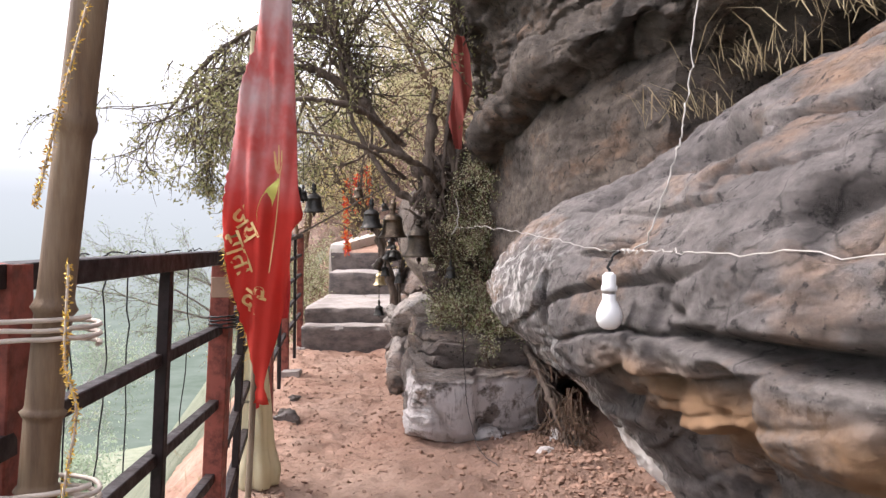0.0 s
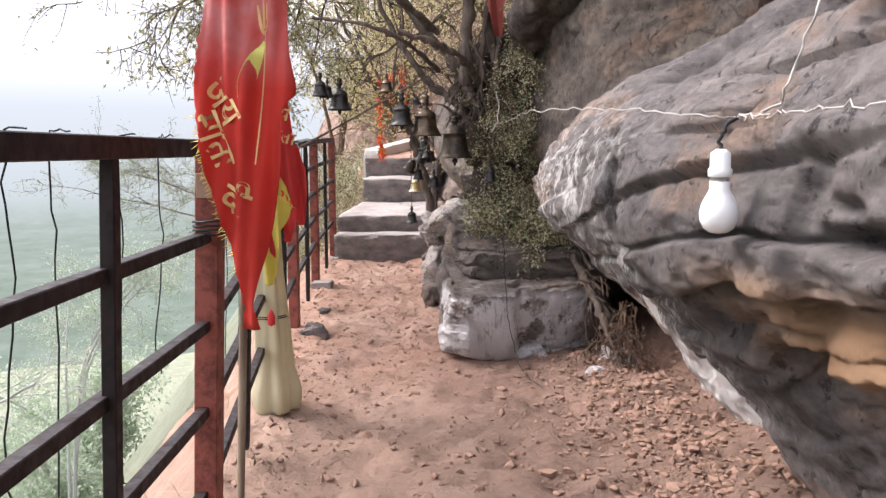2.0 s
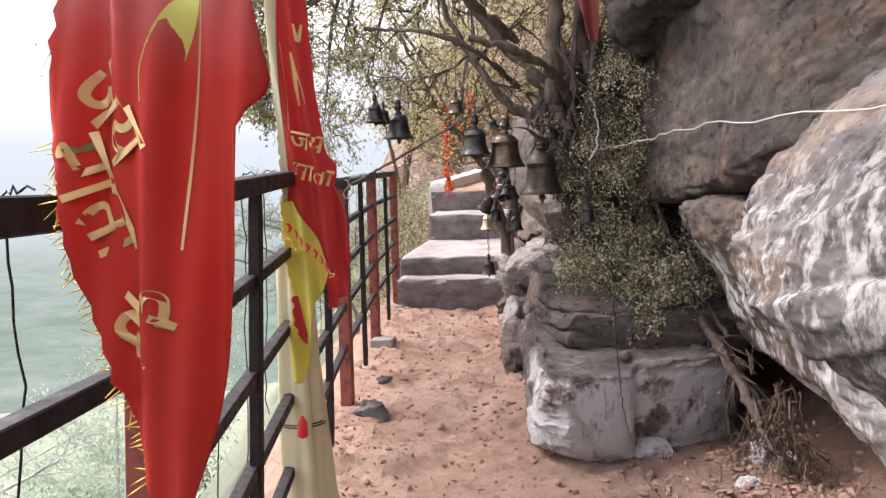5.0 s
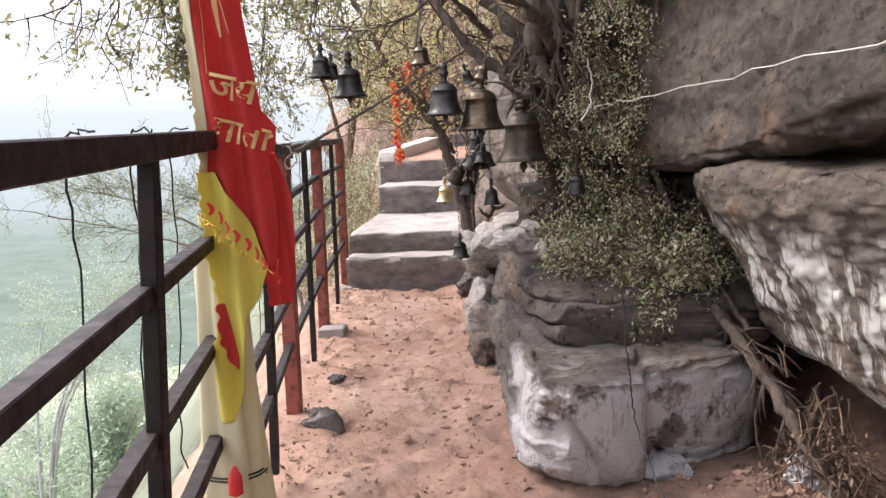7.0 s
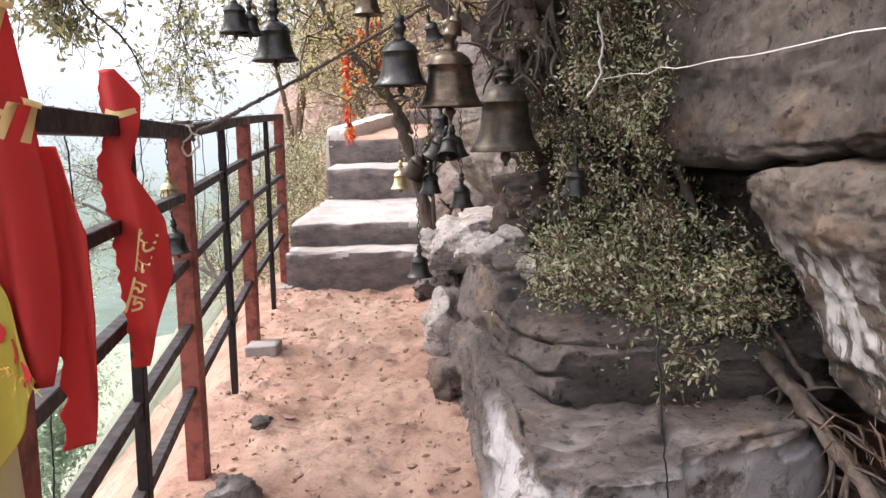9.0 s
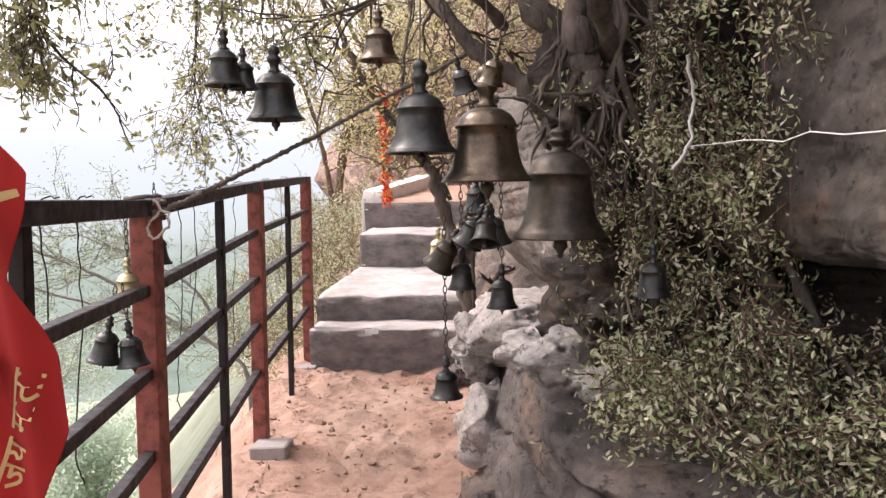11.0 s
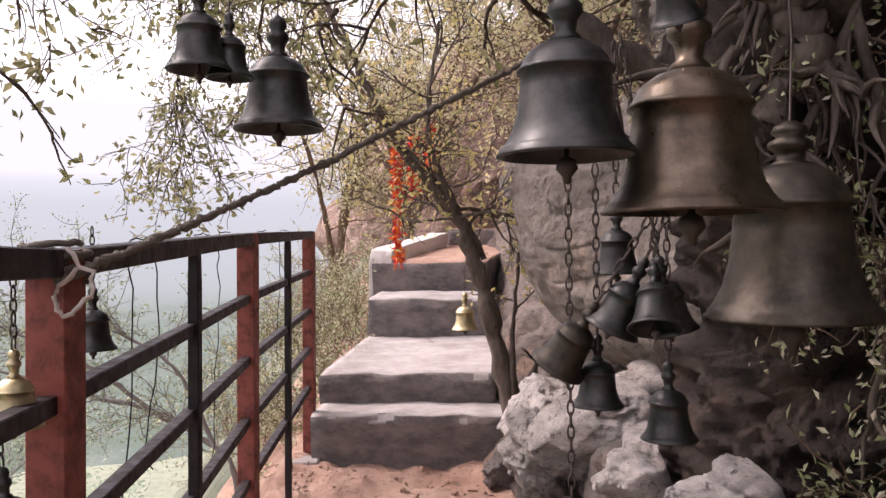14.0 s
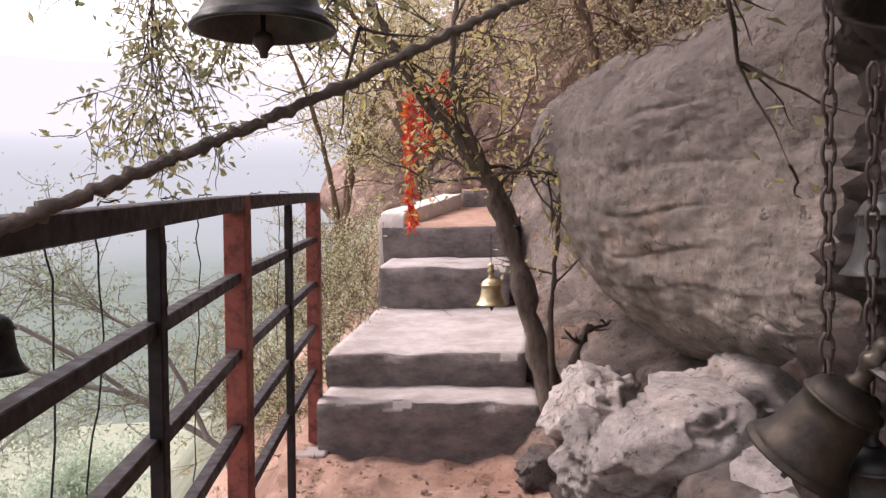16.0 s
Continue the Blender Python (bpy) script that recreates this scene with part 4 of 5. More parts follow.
# ---- flags ----
def cloth(name, prof, fold, mat, parent, n=40, m=90):
    "a hanging cloth: rows of (z, left, right), with folds in depth"
    z, l, r = (np.array(c, float) for c in zip(*prof))
    zz = np.linspace(z[0], z[-1], m)
    o = np.argsort(z)
    L, R = np.interp(zz, z[o], l[o]), np.interp(zz, z[o], r[o])
    L += 0.004 * np.sin(zz * 160) * (np.abs(np.sin(zz * 47)))
    s = np.linspace(0, 1, n)
    X = L[:, None] + (R - L)[:, None] * s[None]
    Z = np.repeat(zz[:, None], n, 1)
    Y = fold(X, Z)
    a = (np.arange(m - 1)[:, None] * n + np.arange(n - 1)[None]).ravel()
    ob = mesh_ob(name, np.stack([X, Y, Z], -1).reshape(-1, 3), np.stack([a, a + 1, a + n + 1, a + n], 1), mat, parent)
    k = ob.modifiers.new("thick", "SOLIDIFY")
    k.thickness = 0.0015
    return ob


def print_on(text, size, origin, angle, fold, mat, parent, name="lettering", shear=0.0):
    "raised print laid on a cloth"
    cu = bpy.data.curves.new(name, "FONT")
    cu.body, cu.size, cu.align_x = text, size, "CENTER"
    cu.offset = size * 0.012
    tmp = bpy.data.objects.new(name, cu)
    scene.collection.objects.link(tmp)
    bpy.context.view_layer.update()
    me = bpy.data.meshes.new_from_object(tmp.evaluated_get(bpy.context.evaluated_depsgraph_get()))
    bpy.data.objects.remove(tmp)
    me.materials.clear()
    me.materials.append(mat)
    ca, sa = math.cos(radians(angle)), math.sin(radians(angle))
    for v in me.vertices:
        x, z = origin[0] + v.co.x * ca - v.co.y * sa, origin[1] + v.co.x * sa + v.co.y * ca
        v.co = (x, float(fold(np.array(x), np.array(z))) - 0.003, z)
    ob = new(name, me)
    ob.parent = parent
    return ob


def bars_on(shapes, fold, mat, parent, name):
    "printed strokes on a cloth: each a line of points with a width"
    v, f = [], []
    for pts, w in shapes:
        c = curve([(p[0], 0, p[1]) for p in pts], 14)
        t = np.gradient(c, axis=0)
        side = np.stack([-t[:, 2], t[:, 1], t[:, 0]], 1)
        side /= np.linalg.norm(side, axis=1)[:, None] + 1e-9
        ww = np.interp(np.linspace(0, 1, 14), np.linspace(0, 1, len(w)), w)[:, None] / 2
        for k, (a, b) in enumerate(zip(c + side * ww, c - side * ww)):
            v += [a, b]
            if k:
                i = len(v)
                f.append((i - 4, i - 3, i - 1, i - 2))
    v = np.array(v)
    v[:, 1] = fold(v[:, 0], v[:, 2]) - 0.003
    return mesh_ob(name, v, f, mat, parent)


def fold1(x, z):
    return 2.6 + 0.016 * np.sin(x * 55 + z * 5 + 1.2 * np.sin(z * 3)) + 0.3 * (x + 0.58) ** 2 + 0.02 * np.sin(z * 4) + 0.008 * np.sin(x * 120 - z * 9)


flag = thing("prayer_flag", "large red cloth prayer flag with gold print hanging from a pole", "flag")
flag.location, flag.scale = (0, 0, 0.126), (0.91, 0.91, 0.91)
cloth("cloth", [(2.5, -0.56, -0.51), (2.21, -0.587, -0.495), (1.843, -0.678, -0.485), (1.6, -0.71, -0.47), (1.5, -0.715, -0.455), (1.46, -0.71, -0.485), (1.3, -0.69, -0.494), (1.1, -0.635, -0.541), (1.03, -0.616, -0.56), (0.96, -0.602, -0.575), (0.94, -0.608, -0.568), (0.90, -0.612, -0.562)], fold1, M_FLAG, flag)
print_on("जय", 0.09, (-0.668, 1.465), -60, fold1, M_GOLD, flag)
print_on("माता", 0.085, (-0.69, 1.375), -68, fold1, M_GOLD, flag)
print_on("दी", 0.095, (-0.63, 1.205), -28, fold1, M_GOLD, flag)
bars_on([([(-0.529, 1.66), (-0.545, 1.48), (-0.562, 1.322)], [0.005, 0.005, 0.003]), ([(-0.552, 1.72), (-0.546, 1.67), (-0.535, 1.65), (-0.525, 1.67), (-0.522, 1.72)], [0.004, 0.009, 0.012, 0.009, 0.003]),
         ([(-0.536, 1.74), (-0.535, 1.66)], [0.003, 0.012])], fold1, M_GOLD, flag, "trident_print")
bars_on([([(-0.535, 1.63), (-0.558, 1.59), (-0.58, 1.53), (-0.582, 1.49)], [0.01, 0.03, 0.04, 0.036])], fold1, plain("lime_print", (0.6, 0.62, 0.16), 0.6, bump=0), flag, "horn_print")
t = Tubes()
t.add([(-0.68, 2.67, 0.0), (-0.6, 2.66, 1.5), (-0.53, 2.64, 2.6)], 0.011, 8)
t.ob("flag_pole", M_BAMBOO, flag)
t = Tubes()
rngf = np.random.default_rng(8)
for z in np.linspace(1.05, 1.45, 60):
    xl = np.interp(z, [1.0, 1.1, 1.3, 1.46], [-0.61, -0.635, -0.69, -0.71])
    p = np.array([xl, float(fold1(np.array(xl), np.array(z))), z])
    t.add([p, p + rngf.normal(size=3) * 0.006 + (-0.012, 0, -0.006)], [0.0012, 0.0004], 4)
t.ob("fringe", M_TINSEL, flag)


def fold2(x, z):
    return 4.02 + 0.014 * np.sin(x * 90 + z * 9) + 0.03 * np.sin(z * 5 + 1)


flag2 = thing("temple_flag", "red and yellow satin temple flag wound round a post", "flag")
cloth("red_cloth", [(2.5, -0.95, -0.86), (2.0, -0.965, -0.86), (1.7, -0.97, -0.855), (1.5, -0.97, -0.835), (1.36, -0.975, -0.82), (1.31, -0.97, -0.815), (1.25, -0.93, -0.81), (1.18, -0.87, -0.81), (1.13, -0.835, -0.815)], fold2, M_FLAG2, flag2)
cloth("white_edge", [(2.5, -0.965, -0.945), (2.0, -0.985, -0.955), (1.7, -0.99, -0.96), (1.45, -0.985, -0.962), (1.36, -0.98, -0.968)], lambda x, z: fold2(x, z) - 0.004, M_CREAM, flag2, 10)
cloth("yellow_cloth", [(1.36, -0.985, -0.95), (1.3, -0.98, -0.91), (1.22, -0.975, -0.86), (1.14, -0.965, -0.825), (1.08, -0.95, -0.85), (1.03, -0.945, -0.88), (0.95, -0.955, -0.885), (0.86, -0.95, -0.895), (0.79, -0.945, -0.92)], lambda x, z: fold2(x, z) - 0.012, M_YCLOTH, flag2)
cloth("red_strip", [(1.06, -0.948, -0.935), (1.0, -0.945, -0.92), (0.94, -0.93, -0.905), (0.91, -0.915, -0.905)], lambda x, z: fold2(x, z) - 0.017, M_FLAG2, flag2, 10, 40)
cloth("red_tail", [(1.40, -0.85, -0.815), (1.3, -0.83, -0.775), (1.2, -0.82, -0.77), (1.12, -0.815, -0.775), (1.05, -0.81, -0.785)], lambda x, z: fold2(x, z) + 0.02, M_FLAG2, flag2, 16)
bars_on([([(-0.965 + 0.021 * k, 1.29 - 0.021 * k), (-0.957 + 0.021 * k, 1.275 - 0.021 * k), (-0.962 + 0.021 * k, 1.262 - 0.021 * k)], [0.005, 0.009, 0.005]) for k in range(7)], lambda x, z: fold2(x, z) - 0.014, M_SCARLET, flag2, "red_lettering")
print_on("जय", 0.08, (-0.895, 1.52), -14, fold2, M_GOLD, flag2)
print_on("माता", 0.075, (-0.885, 1.42), -16, fold2, M_GOLD, flag2)
bars_on([([(-0.92, 1.82), (-0.905, 1.72), (-0.895, 1.66)], [0.01, 0.03, 0.03]), ([(-0.96, 1.85), (-0.955, 1.7), (-0.95, 1.58)], [0.02, 0.03, 0.02]), ([(-0.9, 1.9), (-0.89, 1.85), (-0.88, 1.9)], [0.005, 0.012, 0.005])], fold2, M_GOLD, flag2, "gold_print")
part("red_tassel", lathe([(0.001, 0.0), (0.018, 0.01), (0.016, 0.05), (0.004, 0.075)], 10), M_SCARLET, flag2, "red knotted tassel", False).location = (-0.935, 4.0, 0.6)
t = Tubes()
for s_ in np.linspace(0, 1, 70):
    p = np.array([-0.978 + 0.15 * s_, 4.0, 1.27 - 0.13 * s_])
    t.add([p, p + rngf.normal(size=3) * 0.008 + (0, -0.004, -0.012)], [0.0015, 0.0005], 4)
t.ob("fringe", M_TINSEL, flag2)

bundle = thing("cloth_bundle", "cream cloth bundled and tied round the foot of a post", "cloth")
nb, mb = 44, 60
vv = []
for j in range(mb):
    tz = j / (mb - 1)
    z = 0.19 + 1.0 * tz
    r = 0.085 - 0.035 * tz + 0.02 * math.exp(-((tz - 0.08) / 0.08) ** 2)
    for i in range(nb):
        a = i / nb * 2 * math.pi
        q = r * (1 + 0.16 * math.sin(a * 5 + tz * 2) + 0.08 * math.sin(a * 9 - tz * 4))
        vv.append((-0.955 + q * math.cos(a) - 0.02 * tz, 4.1 + q * math.sin(a), z))
ff = [(j * nb + i, j * nb + (i + 1) % nb, (j + 1) * nb + (i + 1) % nb, (j + 1) * nb + i) for j in range(mb - 1) for i in range(nb)]
ff += [tuple(range(nb))[::-1], tuple((mb - 1) * nb + i for i in range(nb))]
mesh_ob("cloth", vv, ff, M_CREAM, bundle)
tie = wrap((-0.965, 4.1), (0.075, 0.075), 0.62, 2, 0.005, "tie_cord", M_BLACK, "", "")
tie.parent = bundle


def fold3(x, z):
    return 4.95 + 0.012 * np.sin(x * 70 + z * 8) + 0.5 * (x + 1.1) ** 2


flag3 = thing("temple_flag", "red satin flag with gold lettering tied to the railing", "flag")
cloth("cloth", [(1.56, -1.13, -1.09), (1.50, -1.14, -1.045), (1.44, -1.13, -1.05), (1.34, -1.15, -1.07), (1.22, -1.13, -1.01), (1.1, -1.12, -1.0), (1.0, -1.11, -1.03), (0.88, -1.10, -1.07)], fold3, M_FLAG2, flag3)
print_on("जय माता", 0.06, (-1.05, 1.1), 75, fold3, M_GOLD, flag3)
bars_on([([(-1.125, 1.47), (-1.09, 1.46), (-1.055, 1.47)], [0.012, 0.016, 0.012])], fold3, M_GOLD, flag3, "gold_border")

rag = thing("red_rag", "faded red cloth tied high in the branches", "cloth")
cloth("cloth", [(3.0, 0.10, 0.16), (2.85, 0.06, 0.20), (2.6, 0.08, 0.22), (2.35, 0.04, 0.15), (2.15, 0.09, 0.14)], lambda x, z: 6.0 + 0.03 * np.sin(x * 60 + z * 6), cloth_mat("faded_red", (0.35, 0.07, 0.06), (0.5, 0.16, 0.13)), rag)


# ---- bells ----
def bell(at, w, mat, name="temple_bell", label="dark bronze temple bell hanging on a chain", tilt=(0, 0), hang=0.25, tall=0.92, crown=1.0):
    "rim centre at the given place, w across the mouth"
    R, H = w / 2, w * tall
    g = thing(name, label, "bell", "temple bells", at)
    outer = [(R, 0.0), (R, H * 0.02), (R * 0.96, H * 0.04), (R * 0.955, H * 0.06), (R * 0.91, H * 0.08), (R * 0.87, H * 0.11), (R * 0.78, H * 0.2), (R * 0.7, H * 0.36), (R * 0.655, H * 0.55), (R * 0.63, H * 0.68),
             (R * 0.69, H * 0.69), (R * 0.7, H * 0.71), (R * 0.66, H * 0.73), (R * 0.64, H * 0.745), (R * 0.61, H * 0.79), (R * 0.52, H * 0.86), (R * 0.37, H * 0.92), (R * 0.2, H * 0.955), (R * 0.12, H * 0.965)]
    inner = [(R * 0.1, H * 0.86), (R * 0.5, H * 0.7), (R * 0.62, H * 0.3), (R * 0.92, H * 0.0)]
    bm = bmesh.new()
    seg = 36
    rings = [[bm.verts.new((r * math.cos(a * 2 * math.pi / seg), r * math.sin(a * 2 * math.pi / seg), z)) for a in range(seg)] for r, z in inner + outer]
    for p, q in zip(rings, rings[1:]):
        for i in range(seg):
            bm.faces.new((p[i], p[(i + 1) % seg], q[(i + 1) % seg], q[i]))
    bm.faces.new(rings[0][::-1])
    bm.faces.new(rings[-1])
    part("body", bm, mat, g, flat=False)
    part("crown", lathe([(R * 0.2, H * 0.93), (R * 0.24, H * 0.97), (R * 0.15, H * 1.02), (R * 0.17, H * 1.12), (R * 0.25, H * 1.18), (R * 0.25, H * 1.24), (R * 0.15, H * 1.3), (R * 0.21, H * 1.36), (R * 0.18, H * 1.44), (R * 0.06, H * 1.5)], 14), mat, g, flat=False).matrix_basis = Matrix.Translation((0, 0, H * 0.93 * (1 - crown))) @ Matrix.Diagonal((1, 1, crown, 1))
    part("clapper", lathe([(R * 0.03, H * 0.7), (R * 0.04, H * 0.0), (R * 0.13, -H * 0.03), (R * 0.16, -H * 0.1), (R * 0.07, -H * 0.16), (R * 0.05, -H * 0.22)], 12), M_IRON, g, flat=False)
    t = Tubes()
    z, k = H * (0.93 + 0.53 * crown), 0
    if hang >= 0.4 and w > 0.05 and at[2] > 1.3:
        t.add([(0, 0, z), (0.004, 0, z + hang * 0.3), (-0.003, 0, z + hang * 0.65), (0, 0, z + hang)], 0.0018, 5)
        z = 99
    while z < H * 1.46 + hang:
        a = np.linspace(0, 2 * np.pi, 11)
        l, b = 0.012, 0.0048
        x = b * np.cos(a)
        pts = np.stack([x if k % 2 else x * 0, x * 0 if k % 2 else x, z + l * 0.9 + l * np.sin(a)], 1)
        t.add(pts, 0.0016, 5)
        z += l * 1.55
        k += 1
    t.ob("chain", M_IRON, g)
    g.rotation_euler = (radians(tilt[0]), radians(tilt[1]), 0)
    return g


bell((-1.109, 6.08, 1.772), 0.118, M_DKBELL, hang=0.5, label="small blackened bell hanging from a branch")
bell((-1.07, 6.13, 1.768), 0.09, M_DKBELL, hang=0.5, label="small blackened bell hanging from a branch")
bell((-1.003, 6.226, 1.685), 0.178, M_DKBELL, hang=0.5, tall=0.85, label="blackened temple bell hanging from a branch")
bell((-0.593, 5.613, 1.757), 0.094, M_BRONZE, hang=0.5, tall=0.82, label="small bronze bell hanging from a branch")
bell((-0.498, 5.58, 1.545), 0.162, M_DKBELL, hang=0.5, tall=0.86, label="green-black temple bell with flared rim")
bell((-0.352, 5.607, 1.48), 0.208, M_BRONZE, hang=0.4, tall=0.84, label="polished bronze temple bell with ribbed shoulder")
bell((-0.175, 5.78, 1.34), 0.235, M_OLDBRONZE, hang=0.4, tall=0.95, crown=0.5, label="big worn bronze temple bell half hidden in twigs")
bell((-0.394, 5.48, 1.668), 0.055, M_DKBELL, hang=0.2, tilt=(20, -15), label="small tilted dark bell")
bell((-0.342, 5.43, 1.676), 0.056, M_BRONZE, hang=0.2, tilt=(15, 15), label="small tilted bronze bell")
bell((-0.41, 5.853, 1.322), 0.085, M_DKBELL, hang=0.3, tilt=(10, 25), label="small dark bell in a crowded cluster")
bell((-0.362, 5.771, 1.328), 0.078, M_DKBELL, hang=0.3, tilt=(-25, 5), label="small dark bell in a crowded cluster")
bell((-0.385, 5.95, 1.40), 0.08, M_DKBELL, hang=0.25, label="small dark bell in a crowded cluster")
bell((-0.33, 5.82, 1.322), 0.08, M_DKBELL, hang=0.3, tilt=(5, -10), label="small dark bell in a crowded cluster")
bell((-0.488, 5.88, 1.262), 0.087, M_OLDBRONZE, hang=0.2, tilt=(15, 30), label="bronze bell swung to one side")
bell((-0.425, 5.896, 1.20), 0.08, M_DKBELL, hang=0.25, label="small dark bell on a rusty chain")
bell((-0.319, 5.893, 1.15), 0.086, M_DKBELL, hang=0.3, label="small dark bell on a rusty chain")
bell((-0.469, 5.871, 0.915), 0.088, M_DKBELL, hang=0.6, label="dark bell hanging low on a long chain", tall=0.85)
bell((-0.743, 9.45, 0.975), 0.16, M_BRASS, hang=0.15, label="pale brass bell beside the stairs")
bell((0.056, 5.8, 1.19), 0.096, M_DKBELL, hang=0.2, label="greenish bell hidden in the shrub")
bell((-1.29, 5.80, 1.187), 0.084, M_BRASS, hang=0.1, label="brass bell hung on the railing")
bell((-1.32, 5.71, 1.048), 0.086, M_DKBELL, hang=0.06, tilt=(0, 12), label="dark bell hung on the railing")
bell((-1.245, 5.717, 1.035), 0.085, M_DKBELL, hang=0.08, tilt=(0, -6), label="dark bell hung on the railing")
bell((-1.45, 6.35, 1.235), 0.10, M_DKBELL, hang=0.13, label="dark bell hung outside the railing")

# ---- bulb and wires ----
bulb = thing("light_bulb", "unlit white lamp bulb in a plastic holder on a wire", "bulb")
part("globe", lathe([(0.001, 0), (0.014, 0.002), (0.024, 0.009), (0.030, 0.022), (0.031, 0.034), (0.028, 0.048), (0.021, 0.062), (0.016, 0.072), (0.016, 0.085)], 28), M_WHITE, bulb, flat=False)
part("collar", lathe([(0.0155, 0.085), (0.0158, 0.098), (0.013, 0.1)], 24), plain("grey_metal", (0.5, 0.5, 0.5), 0.3, 0.8), bulb, "grey metal collar", False)
part("holder", lathe([(0.017, 0.092), (0.019, 0.094), (0.019, 0.104), (0.016, 0.107), (0.016, 0.13), (0.008, 0.137)], 24), M_WHITE, bulb, flat=False)
bulb.location, bulb.scale = (0.356, 1.715, 1.227), (0.9, 0.9, 0.9)


def wire(pts, r, mat, label, name="wire", n=60, seed=1, wob=0.006, category="wire"):
    rng = np.random.default_rng(seed)
    c = curve(pts, n)
    c[1:-1] += rng.normal(size=(n - 2, 3)) * wob * 0.5
    t = Tubes()
    t.add(c, r * (1 + 0.22 * rng.normal(size=n).clip(-1, 1)) if r > 0.007 else r, 8 if r > 0.007 else 6)
    return tagged(t.ob(name, mat), label, category)


wire([(0.356, 1.715, 1.35), (0.36, 1.72, 1.375), (0.382, 1.727, 1.395)], 0.003, M_BLACK, "short black flex above the bulb", "flex", 12)
wire([(0.382, 1.727, 1.395), (0.33, 1.75, 1.40), (0.25, 2.2, 1.44), (0.16, 3.2, 1.49), (0.13, 4.5, 1.52), (0.09, 5.6, 1.55)], 0.0011, M_WIRE, "twisted white wire slung across the rocks")
wire([(0.382, 1.727, 1.395), (0.43, 1.70, 1.42), (0.50, 1.72, 1.6), (0.53, 1.75, 1.72), (0.57, 1.8, 1.95), (0.62, 1.9, 2.4)], 0.002, M_WIRE, "twisted white wire climbing the rock")
wire([(0.382, 1.727, 1.395), (0.415, 1.55, 1.397), (0.455, 1.25, 1.393), (0.62, 0.4, 1.40)], 0.0011, M_WIRE, "twisted white wire slung across the rocks", seed=4)
wire([(0.12, 5.0, 1.0), (0.13, 4.95, 0.7), (0.15, 4.9, 0.45), (0.2, 4.6, 0.26), (0.3, 4.4, 0.21)], 0.0022, M_BLACK, "thin dark wire hanging over the block", seed=5)
wire([(0.09, 5.6, 1.75), (0.11, 5.62, 1.65), (0.09, 5.6, 1.55), (0.06, 5.6, 1.5)], 0.004, M_WIRE, "bleached forked twig above the rocks", "twig", 20, category="twig")
for i, (yy, zl) in enumerate(((1.55, 0.6), (1.75, 0.75), (1.9, 0.5), (2.2, 0.6), (2.45, 0.8), (3.3, 0.6), (3.6, 0.5), (3.9, 0.7), (4.6, 0.6), (4.8, 0.8), (5.3, 0.6), (5.5, 0.8), (6.4, 0.7), (6.6, 0.9), (7.0, 0.8), (7.3, 0.7), (8.0, 0.8), (8.6, 0.9))):
    x = float(rail_x(yy)) - 0.035
    zt = float(np.interp(yy, RAIL_Y, RAIL_Z))
    wire([(x + 0.03, yy, zt + 0.006), (x - 0.008, yy, zt + 0.003), (x - 0.014, yy, zt - 0.04), (x - 0.02, yy + 0.02, zt - 0.25), (x - 0.03, yy - 0.02, zl + 0.1), (x - 0.04, yy + 0.03, zl)], 0.0018, M_BLACK, "thin dark string light cable hanging from the rail", "string_cable", 30, i)
wire([(-0.35, 6.76, 2.0), (-0.65, 6.55, 1.81), (-0.95, 6.30, 1.615), (-1.12, 6.08, 1.497), (-1.25, 5.85, 1.40)], 0.0078, M_ROPE, "thick dirty rope tied from the tree to the railing", "rope", 150, 7, 0.004, "rope")
wrap((-1.28, 5.9), (0.05, 0.05), 1.40, 3, 0.012, "rope_knot", M_ROPE, "rope wound round the railing post", "rope")
wire([(-1.24, 5.86, 1.45), (-1.2, 5.86, 1.4), (-1.22, 5.84, 1.35), (-1.25, 5.84, 1.37), (-1.22, 5.85, 1.42)], 0.004, M_CORD, "loose end of pale cord", "cord_end", 24, 3)

